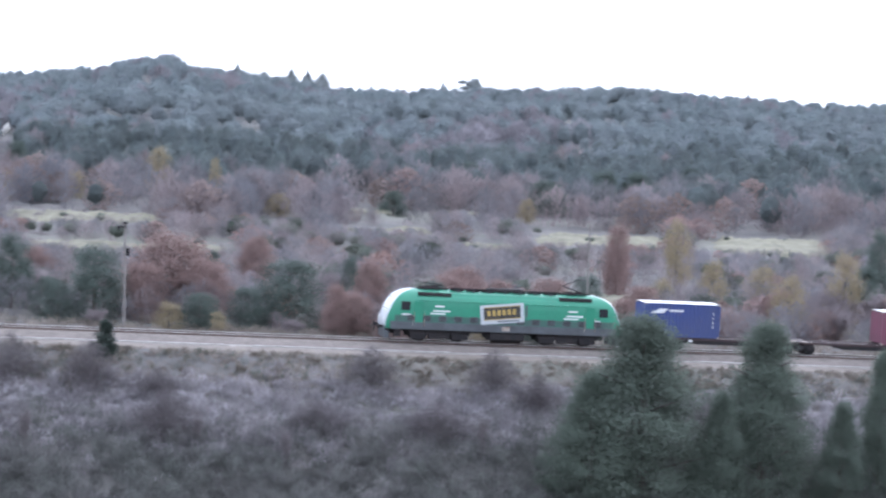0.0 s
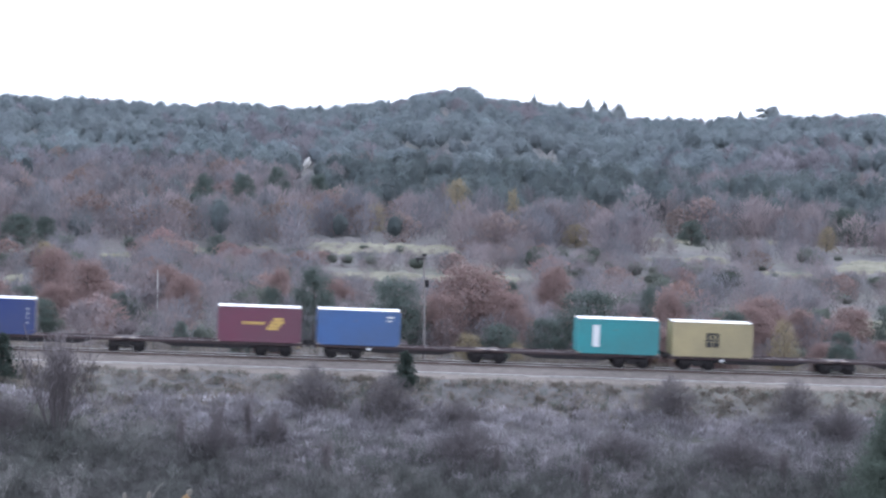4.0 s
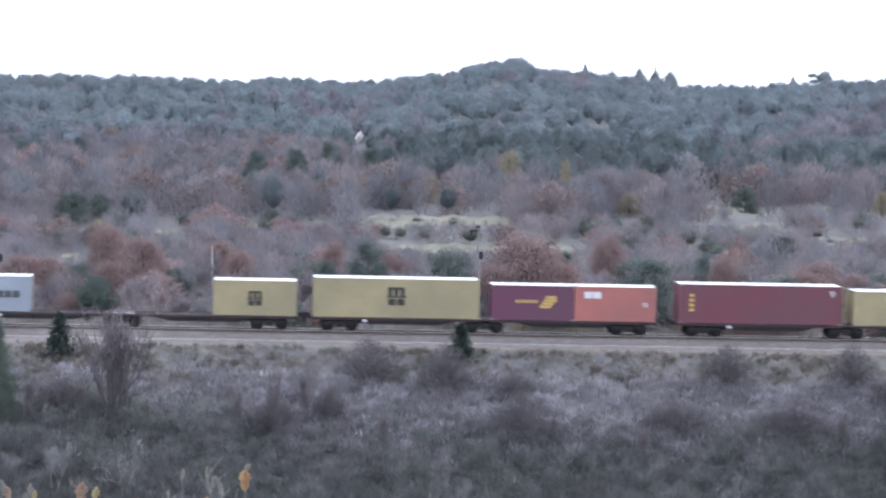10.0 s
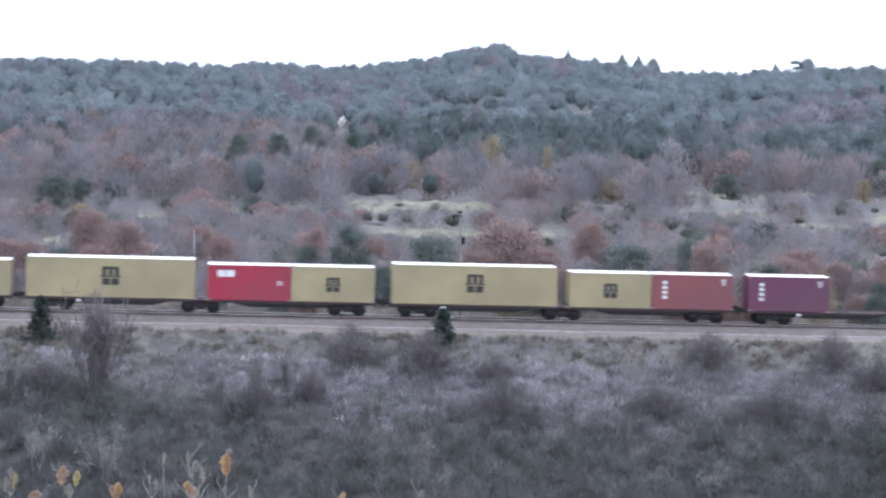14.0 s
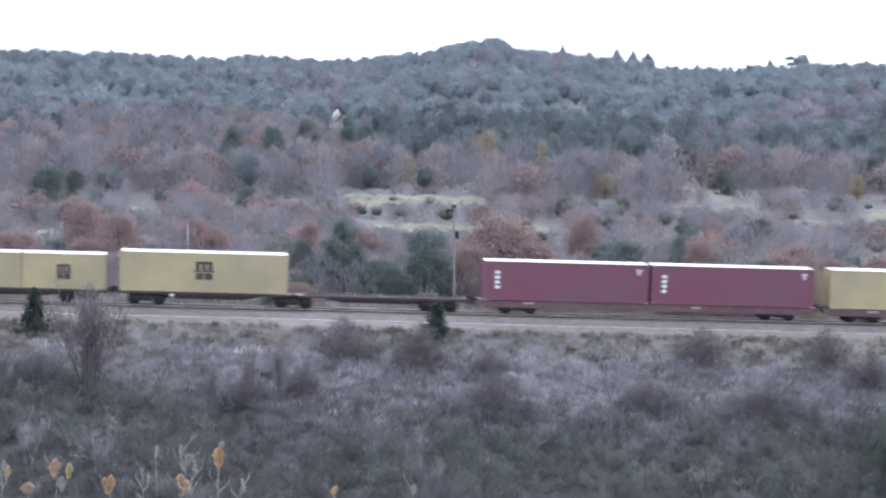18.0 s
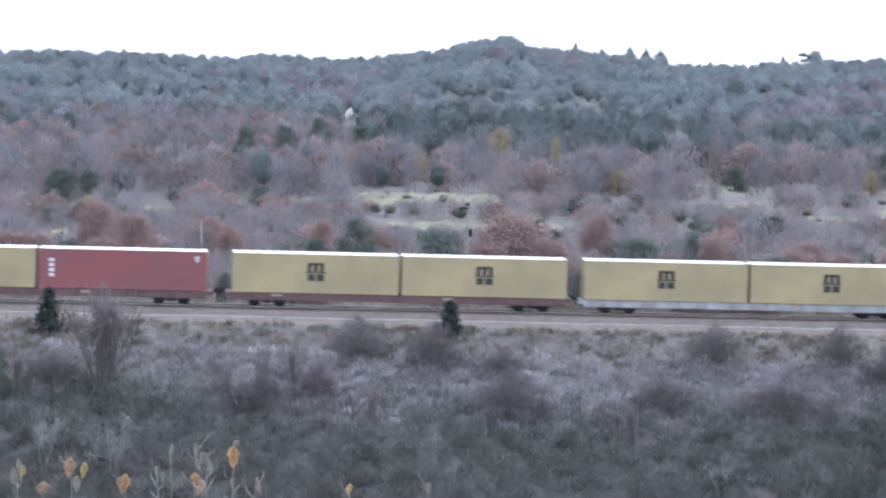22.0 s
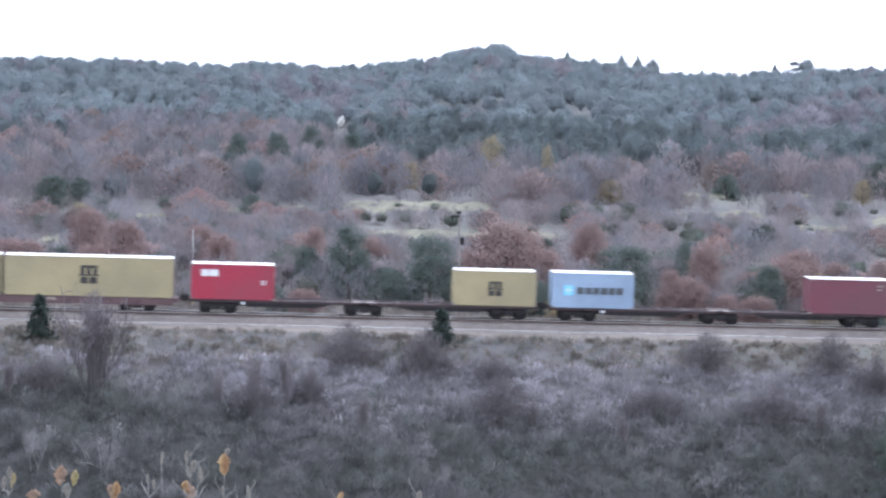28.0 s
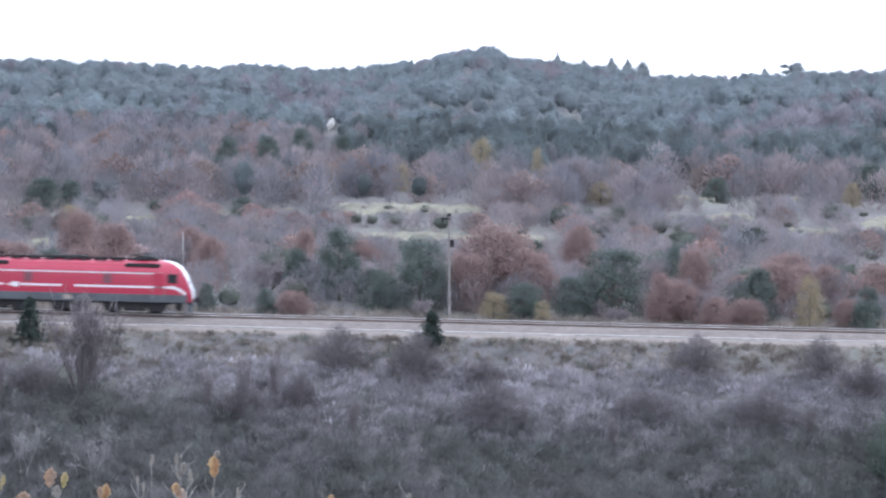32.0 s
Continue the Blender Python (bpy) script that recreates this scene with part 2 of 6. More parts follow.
M_LGREY = mat("grey_locomotive_skirt", (0.075, 0.084, 0.092), 0.5, 0.0, 0.15, 0.8, (0.055, 0.058, 0.064), 9.0, 0.05)
M_OLDGOLD = mat("dull_gold_vinyl", (0.36, 0.25, 0.07), 0.5, 0.0, 0.08, 1.5, None, 8.0, 0.02)
M_BAND = mat("dark_green_grey_panel", (0.035, 0.1, 0.075), 0.5, 0.0, 0.15, 0.8, (0.05, 0.085, 0.075), 9.0, 0.05)
M_SILVER = mat("light_grey_cab_paint", (0.42, 0.44, 0.46), 0.3, 0.0, 0.05, 0.8, None, 5.0, 0.02)
M_GLASS = mat("tinted_cab_glass", (0.02, 0.022, 0.026), 0.08, 0.0, 0.1, 1.0, None, 3.0, 0.0, 0.6)
M_LAMP = mat("clear_lamp_glass", (0.7, 0.7, 0.66), 0.1, 0.0, 0.05, 3.0, None, 6.0, 0.0, 0.6)


# ---- containers ----
def corrugated(bm, x0, x1, y, z0, z1, side, pitch=0.28, depth=0.036):
    """A corrugated sheet along x; side -1 or 1 is the way it faces."""
    n = max(2, int(round((x1 - x0) / pitch)))
    w = (x1 - x0) / n
    xs = []
    for i in range(n):
        a = x0 + i * w
        xs += [(a, 0), (a + w * 0.26, 0), (a + w * 0.5, 1), (a + w * 0.76, 1)]
    xs.append((x1, 0))
    lo = [bm.verts.new((x, y - side * depth * k, z0)) for x, k in xs]
    hi = [bm.verts.new((x, y - side * depth * k, z1)) for x, k in xs]
    for i in range(len(xs) - 1):
        f = (lo[i], lo[i + 1], hi[i + 1], hi[i])
        bm.faces.new(f if side < 0 else f[::-1])


def marks_square(thing, half, h, dark):
    """Two dark blocks, one over the other, on both long sides: a shipping line's emblem as plain shapes."""
    k = 1.0 if half > 4 else 0.8
    for s in (-1, 1):
        y, z = s * 1.222, h * (0.56 if half > 4 else 0.5)

        def bar(x0, x1, z0, z1):
            return (x0 * k, x1 * k, y, y + s * 0.006, z + z0 * k, z + z1 * k)

        part("emblem", boxes(bar(-0.6, 0.6, 0.45, 0.64), bar(-0.6, -0.32, -0.02, 0.45), bar(-0.14, 0.14, 0.0, 0.45), bar(0.32, 0.6, -0.02, 0.45), bar(-0.74, 0.74, -0.13, -0.02)), M_BLACK, thing, "black square emblem")
        part("emblem", boxes(bar(-0.6, -0.06, -0.68, -0.2), bar(0.06, 0.6, -0.68, -0.2)), M_BLACK, thing, "two plain black blocks")


def marks_column(thing, half, h, colour):
    """A column of bars near one end, and a few small bars at the other."""
    for s in (-1, 1):
        y = s * 1.222
        x = -half + 0.95
        part("lettering", boxes(*[(x - 0.17, x + 0.17, y, y + s * 0.006, h * 0.3 + k * 0.36, h * 0.3 + k * 0.36 + 0.23) for k in range(4)]), colour, thing, "column of lettering bars")
        x = half - 0.75
        part("lettering", boxes(*[(x - 0.2 + 0.05 * k, x + 0.22 - 0.04 * k, y, y + s * 0.006, h * 0.84 - k * 0.16, h * 0.84 - k * 0.16 + 0.09) for k in range(3)]), M_WHITE, thing, "small lettering bars")


def marks_arrow(thing, half, h, colour):
    """A pointed winged emblem with a line of bars."""
    for s in (-1, 1):
        y = s * 1.222
        bm = bmesh.new()
        for k in range(4):
            box(bm, 0.5 + 0.16 * k, 1.35 + 0.2 * k - 0.22 * (k == 3), y, y + s * 0.006, h * 0.36 + 0.23 * k, h * 0.36 + 0.23 * k + 0.2)
        part("emblem", bm, colour, thing, "stepped wing emblem")
        part("lettering", boxes(*[(-1.25 + 0.28 * k, -1.05 + 0.28 * k, y, y + s * 0.006, h * 0.5, h * 0.5 + 0.22) for k in range(6)]), colour, thing, "lettering bars")


def marks_patch(thing, half, h, colour):
    for s in (-1, 1):
        y = s * 1.222
        x = -half + 1.35
        part("emblem", boxes((x - 0.62, x - 0.1, y, y + s * 0.006, h * 0.66, h * 0.66 + 0.48), (x - 0.04, x + 0.62, y, y + s * 0.006, h * 0.66, h * 0.66 + 0.48)), colour, thing, "white lettering patch")
        x = half - 0.8
        part("lettering", boxes(*[(x - 0.2, x + 0.2, y, y + s * 0.006, h * 0.45 + 0.17 * k, h * 0.45 + 0.17 * k + 0.08) for k in range(2)]), colour, thing, "small lettering bars")


def marks_star(thing, half, h, colour):
    """A light blue square with a star and a long dark word as bars."""
    for s in (-1, 1):
        y = s * 1.222
        x = -half + 1.2
        part("emblem", boxes((x - 0.36, x + 0.36, y, y + s * 0.006, h * 0.5 - 0.36, h * 0.5 + 0.36)), M_LIGHTBLUE, thing, "light blue square emblem")
        part("star", boxes((x - 0.05, x + 0.05, y, y + s * 0.012, h * 0.5 - 0.28, h * 0.5 + 0.28), (x - 0.28, x + 0.28, y, y + s * 0.012, h * 0.5 - 0.05, h * 0.5 + 0.05)), M_WHITE, thing, "white star shape")
        part("lettering", boxes(*[(-half + 1.85 + 0.58 * k, -half + 2.34 + 0.58 * k, y, y + s * 0.006, h * 0.5 - 0.26, h * 0.5 + 0.24) for k in range(6)]), colour, thing, "dark lettering bars")


def marks_sweep(thing, half, h, colour):
    for s in (-1, 1):
        y = s * 1.222
        x = -half + 0.55
        bm = bmesh.new()
        for k in range(4):
            box(bm, x + 0.2 * k, x + 0.95 + 0.12 * k, y, y + s * 0.006, h * 0.7 + 0.09 * k, h * 0.7 + 0.09 * k + 0.085)
        part("emblem", bm, colour, thing, "white swooping emblem")
        part("lettering", boxes(*[(x + 1.45 + 0.19 * k, x + 1.6 + 0.19 * k, y, y + s * 0.006, h * 0.75, h * 0.75 + 0.17) for k in range(6)]), colour, thing, "white lettering bars")
        part("lettering", boxes(*[(half - 0.6, half - 0.53, y, y + s * 0.006, h * 0.3 + 0.34 * k, h * 0.3 + 0.34 * k + 0.16) for k in range(4)]), colour, thing, "small lettering bars")


def marks_panel(thing, half, h, colour):
    for s in (-1, 1):
        y = s * 1.222
        x = -half + 1.35
        part("lettering", boxes((x - 0.26, x + 0.26, y, y + s * 0.006, h * 0.2, h * 0.82)), colour, thing, "tall pale lettering panel")


def marks_none(thing, half, h, colour):
    for s in (-1, 1):
        y = s * 1.222
        part("lettering", boxes((half - 1.0, half - 0.5, y, y + s * 0.006, h * 0.8, h * 0.8 + 0.12), (half - 1.0, half - 0.6, y, y + s * 0.006, h * 0.7, h * 0.7 + 0.1)), colour, thing, "small lettering bars")


def container(length, h, paint_mat, label, marks, colour):
    """A steel shipping container, base at z = 0, long along x."""
    thing = tagged(new("shipping_container"), label, "container", "containers on the goods train")
    half, w = length / 2, 1.219
    for s in (-1, 1):
        bm = bmesh.new()
        corrugated(bm, -half + 0.13, half - 0.13, s * (w - 0.012), 0.14, h - 0.1, s)
        part("side_wall", bm, paint_mat, thing)
        part("top_rail", boxes((-half + 0.1, half - 0.1, s * w, s * (w - 0.06), h - 0.11, h - 0.012)), paint_mat, thing)
        part("bottom_rail", boxes((-half + 0.1, half - 0.1, s * w, s * (w - 0.07), 0.02, 0.16)), paint_mat, thing)
        for e in (-1, 1):
            part("corner_post", boxes((e * half, e * (half - 0.14), s * w, s * (w - 0.14), 0.1, h - 0.1)), paint_mat, thing)
            for z in (0.0, h - 0.118):
                part("corner_casting", boxes((e * (half + 0.004), e * (half - 0.174), s * (w + 0.004), s * (w - 0.158), z, z + 0.118)), M_CAST, thing)
    bm = bmesh.new()
    n = int(length / 0.21)
    rows = []
    for i in range(n + 1):
        x = -half + 0.03 + (length - 0.06) * i / n
        z = h - 0.006 - 0.02 * (i // 2 % 2)
        rows.append((bm.verts.new((x, -w + 0.04, z)), bm.verts.new((x, w - 0.04, z))))
    for p, q in zip(rows, rows[1:]):
        bm.faces.new((p[0], q[0], q[1], p[1]))
    part("roof", bm, M_ROOF, thing, "ribbed roof, coloured near-white for sky glare")
    part("floor_frame", boxes(*[(-half + 0.3 + k * (length - 0.7) / 8, -half + 0.4 + k * (length - 0.7) / 8, -w + 0.07, w - 0.07, 0.03, 0.13) for k in range(9)], (-half + 0.1, half - 0.1, -w + 0.07, w - 0.07, 0.13, 0.16)), M_STEEL, thing)
    bm = bmesh.new()
    corrugated(bm, -w + 0.13, w - 0.13, half - 0.03, 0.1, h - 0.1, 1, 0.24, 0.04)
    bmesh.ops.rotate(bm, verts=bm.verts, cent=(0, 0, 0), matrix=Matrix.Rotation(radians(90), 3, "Z"))
    part("end_wall", bm, paint_mat, thing)
    for s in (-1, 1):
        door = part("door", boxes((half - 0.05, half - 0.02, s * 0.01, s * (w - 0.14), 0.12, h - 0.11)), paint_mat, thing)
        for k in (0.3, 0.8):
            bm = one(tube, (half + 0.005, s * k, 0.15), (half + 0.005, s * k, h - 0.14), 0.02, n=6)
            box(bm, half - 0.02, half + 0.03, s * k - 0.14, s * k + 0.02, 1.0, 1.05)
            part("locking_bar", bm, M_CAST, door)
    marks(thing, half, h, colour)
    return thing


# ---- wagons ----
def wheelset(parent, x, z, r=0.46, solid=False):
    """Two flanged wheels on an axle; turns about its own y axis."""
    bm = bmesh.new()
    tube(bm, (0, -0.95, 0), (0, 0.95, 0), 0.08, n=8)
    for s in (-1, 1):
        a, b = sorted((s * 0.7, s * 0.83))
        tube(bm, (0, a, 0), (0, b, 0), r, n=20)
        a, b = sorted((s * 0.68, s * 0.7))
        tube(bm, (0, a, 0), (0, b, 0), r + 0.03, n=20)
        a, b = sorted((s * 0.83, s * 0.86))
        tube(bm, (0, a, 0), (0, b, 0), r * 0.45, n=12)
        for k in range(4):
            q = k * math.pi / 2
            tube(bm, (0.3 * r * math.cos(q), s * 0.845, 0.3 * r * math.sin(q)), (0.82 * r * math.cos(q), s * 0.845, 0.82 * r * math.sin(q)), 0.035, 0.03, 5)
    ob = part("wheelset", bm, M_STEEL, parent)
    ob.location = (x, 0, z)
    SPIN.append((ob, x, z, r))
    return ob


SPIN = []


def bogie(thing, x, low=False):
    """A two-axle bogie: side frames, springs, axle boxes and wheelsets. low: the small-wheeled kind."""
    r = 0.42 if low else 0.46
    bm = bmesh.new()
    for s in (-1, 1):
        y = s * 1.0
        box(bm, -1.25, 1.25, y - 0.05, y + 0.05, r + 0.1, r + 0.27, 0.03)
        box(bm, -0.35, 0.35, y - 0.07, y + 0.07, r - 0.14, r + 0.12, 0.03)
        for a in (-0.9, 0.9):
            box(bm, a - 0.16, a + 0.16, y - 0.09, y + 0.1, r - 0.13, r + 0.13, 0.03)
            tube(bm, (a - 0.28, y, r - 0.02), (a - 0.28, y, r + 0.14), 0.07, n=8)
            tube(bm, (a + 0.28, y, r - 0.02), (a + 0.28, y, r + 0.14), 0.07, n=8)
    box(bm, -0.3, 0.3, -1.0, 1.0, r - 0.05, r + 0.3, 0.03)
    box(bm, -1.25, -1.15, -1.0, 1.0, r + 0.12, r + 0.24)
    box(bm, 1.15, 1.25, -1.0, 1.0, r + 0.12, r + 0.24)
    frame_ob = part("bogie", bm, M_STEEL, thing)
    frame_ob.location = (x, 0, 0)
    for a in (-0.9, 0.9):
        wheelset(frame_ob, a, r, r)


def buffers(thing, x, way, z=1.05):
    """A pair of sprung buffers and a draw hook at one end."""
    for s in (-1, 1):
        bm = bmesh.new()
        tube(bm, (x, s * 0.875, z), (x + way * 0.38, s * 0.875, z), 0.11, 0.09, 10)
        tube(bm, (x + way * 0.38, s * 0.875, z), (x + way * 0.44, s * 0.875, z), 0.24, 0.22, 14)
        part("buffer", bm, M_STEEL, thing)
    bm = one(tube, (x, 0, z), (x + way * 0.5, 0, z - 0.02), 0.05, n=6)
    tube(bm, (x + way * 0.5, 0, z), (x + way * 0.52, 0, z - 0.45), 0.035, n=6)
    part("coupling", bm, M_STEEL, thing)


def articulated_wagon():
    """A low container wagon of two half frames on three bogies. x = 0 is its middle."""
    thing = tagged(new("container_wagon"), "rusty brown articulated flat container wagon on three bogies", "wagon", "wagons of the goods train")
    for e in (-1, 1):
        a, b = sorted((e * 0.3, e * 12.75))
        deck = part("half_frame", boxes(*[(a, b, s * 0.98, s * 1.16, 0.84, 1.03, 0.02) for s in (-1, 1)], (a, b, -0.25, 0.25, 0.8, 1.0),
                                        *[(a + 0.2 + k * 2.0, a + 0.34 + k * 2.0, -1.0, 1.0, 0.82, 1.01) for k in range(7)]), M_WAGON, thing)
        for s in (-1, 1):
            # fish-belly sill between the bogies
            bm = bmesh.new()
            c = e * 6.0
            ring = [(c - 3.9, 0.9), (c - 2.5, 0.55), (c + 2.5, 0.55), (c + 3.9, 0.9)]
            v0 = [bm.verts.new((x, s * 1.06, z)) for x, z in ring]
            v1 = [bm.verts.new((x, s * 1.1, z)) for x, z in ring]
            bm.faces.new(v0)
            bm.faces.new(v1[::-1])
            for i in range(4):
                bm.faces.new((v0[i], v1[i], v1[(i + 1) % 4], v0[(i + 1) % 4]))
            part("belly_sill", bm, M_STEEL, deck)
            part("handrail", one(tube, (e * 12.5, s * 1.14, 0.62), (e * 12.5, s * 1.14, 1.02), 0.02, n=6), M_GOLD, deck)
            for k in (0.9, 6.3, 6.7, 12.2):
                part("twist_lock", boxes((e * k - 0.09, e * k + 0.09, s * 1.06, s * 1.2, 1.03, 1.045)), M_CAST, deck)
        part("headstock", boxes((e * 12.62, e * 12.8, -1.25, 1.25, 0.78, 1.04)), M_WAGON, thing)
        buffers(thing, e * 12.8, e)
        part("brake_cylinder", one(tube, (e * 9.3 - 0.4, -0.4, 0.72), (e * 9.3 + 0.4, -0.4, 0.72), 0.17, n=10), M_STEEL, thing)
        part("brake_lever_box", boxes((e * 8.7, e * 9.0, -1.2, -1.08, 0.72, 0.9)), M_WHITE if e < 0 else M_STEEL, thing, "small white changeover box" if e < 0 else "")
    part("joint_plate", boxes((-0.8, 0.8, -1.0, 1.0, 0.9, 1.03), (-0.4, 0.4, -0.4, 0.4, 0.74, 0.9)), M_WAGON, thing)
    for x in (-0.45, 0.5):
        part("wear_plate", boxes((x - 0.28, x + 0.2, -1.1, -0.7, 1.03, 1.06)), M_CAST, thing, "pale worn plate over the middle bogie")
    for x in (-10.68, 0.0, 10.68):
        bogie(thing, x)
    return thing


def sill_wagon(paint_mat, label):
    """A long container wagon with deep straight side sills on two low bogies."""
    thing = tagged(new("container_wagon"), label, "wagon", "wagons of the goods train")
    for s in (-1, 1):
        bm = bmesh.new()
        box(bm, -12.3, 12.3, s * 1.0, s * 1.14, 0.5, 1.03, 0.02)
        sill = part("side_sill", bm, paint_mat, thing)
        for k in range(13):
            x = -11.7 + k * 1.95
            part("rib", boxes((x - 0.05, x + 0.05, s * 1.14, s * 1.18, 0.52, 1.0)), paint_mat, sill)
        for k in (-12.05, -6.2, -0.2, 0.2, 6.2, 12.05):
            part("twist_lock", boxes((k - 0.09, k + 0.09, s * 1.06, s * 1.21, 1.03, 1.045)), M_CAST, sill)
        part("lettering", boxes((-9.4, -8.6, s * 1.14, s * 1.146, 0.8, 0.95)), M_CAST, sill, "pale lettering bar")
        part("lettering", boxes((3.2, 3.9, s * 1.14, s * 1.146, 0.75, 0.95)), M_CAST, sill, "pale lettering bar")
    part("deck_frame", boxes((-12.3, 12.3, -0.3, 0.3, 0.7, 1.0), *[(-12 + 2.4 * k, -11.8 + 2.4 * k, -1.0, 1.0, 0.72, 1.0) for k in range(11)]), M_STEEL, thing)
    for e in (-1, 1):
        part("headstock", boxes((e * 12.3, e * 12.75, -1.2, 1.2, 0.75, 1.03)), paint_mat, thing)
        buffers(thing, e * 12.75, e)
        bogie(thing, e * 9.72, True)
    return thing


# ---- locomotives ----
NOSE = [(0.95, 9.2), (1.3, 9.23), (1.75, 9.14), (2.2, 8.98), (2.7, 8.76), (3.1, 8.52), (3.4, 8.26), (3.65, 7.9), (3.8, 7.5), (3.88, 7.1), (3.9, 6.85)]
FLANK = [(1.40, 0.95), (1.47, 1.3), (1.48, 1.75), (1.48, 2.2), (1.46, 2.7), (1.42, 3.1), (1.27, 3.4), (1.0, 3.65), (0.66, 3.8), (0.3, 3.88), (0.0, 3.9)]


def hull(bm, steps, way, cap):
    """The shell between raked sections. steps: (metres behind the nose line, width factor)."""
    rings = []
    for off, k in steps:
        side = [(y * k, z, x - off) for (y, z), (_, x) in zip(FLANK, NOSE)]
        ring = [bm.verts.new((way * x, -y, z)) for y, z, x in side] + [bm.verts.new((way * x, y, z)) for y, z, x in side[-2::-1]]
        rings.append(ring)
    for a, b in zip(rings, rings[1:]):
        for i in range(len(a) - 1):
            f = (a[i], a[i + 1], b[i + 1], b[i])
            bm.faces.new(f if way > 0 else f[::-1]).smooth = True
    if cap:
        a, n = rings[0], len(rings[0])
        for i in range(n // 2 - 1):
            f = (a[i], a[n - 1 - i], a[n - 2 - i], a[i + 1])
            bm.faces.new(f if way > 0 else f[::-1])
        f = (a[n // 2 - 1], a[n // 2 + 1], a[n // 2])
        bm.faces.new(f if way > 0 else f[::-1])
    return rings


def pantograph(thing, x, way, up):
    """A single-arm pantograph on the roof, up metres high."""
    part("pantograph_base", boxes((x - 0.75, x + 0.75, -0.55, -0.47, 3.98, 4.06), (x - 0.75, x + 0.75, 0.47, 0.55, 3.98, 4.06), (x - 0.1, x + 0.1, -0.55, 0.55, 3.97, 4.05)), M_STEEL, thing)
    knee = (x + way * 0.95, 0, 4.1 + up * 0.45)
    head = (x - way * 0.45, 0, 4.1 + up)
    bm = one(tube, (x - way * 0.55, 0, 4.05), knee, 0.045, n=6)
    part("lower_arm", bm, M_STEEL, thing)
    bm = one(tube, knee, head, 0.03, n=6)
    tube(bm, (head[0] - 0.2, -0.75, head[2]), (head[0] - 0.2, 0.75, head[2]), 0.025, n=6)
    tube(bm, (head[0] + 0.2, -0.75, head[2]), (head[0] + 0.2, 0.75, head[2]), 0.025, n=6)
    part("upper_arm", bm, M_STEEL, thing)
    for s in (-1, 1):
        part("insulator", one(tube, (x + 0.5 * s, s * 0.5, 3.86), (x + 0.5 * s, s * 0.5, 3.99), 0.07, n=8), M_LGREY, thing)


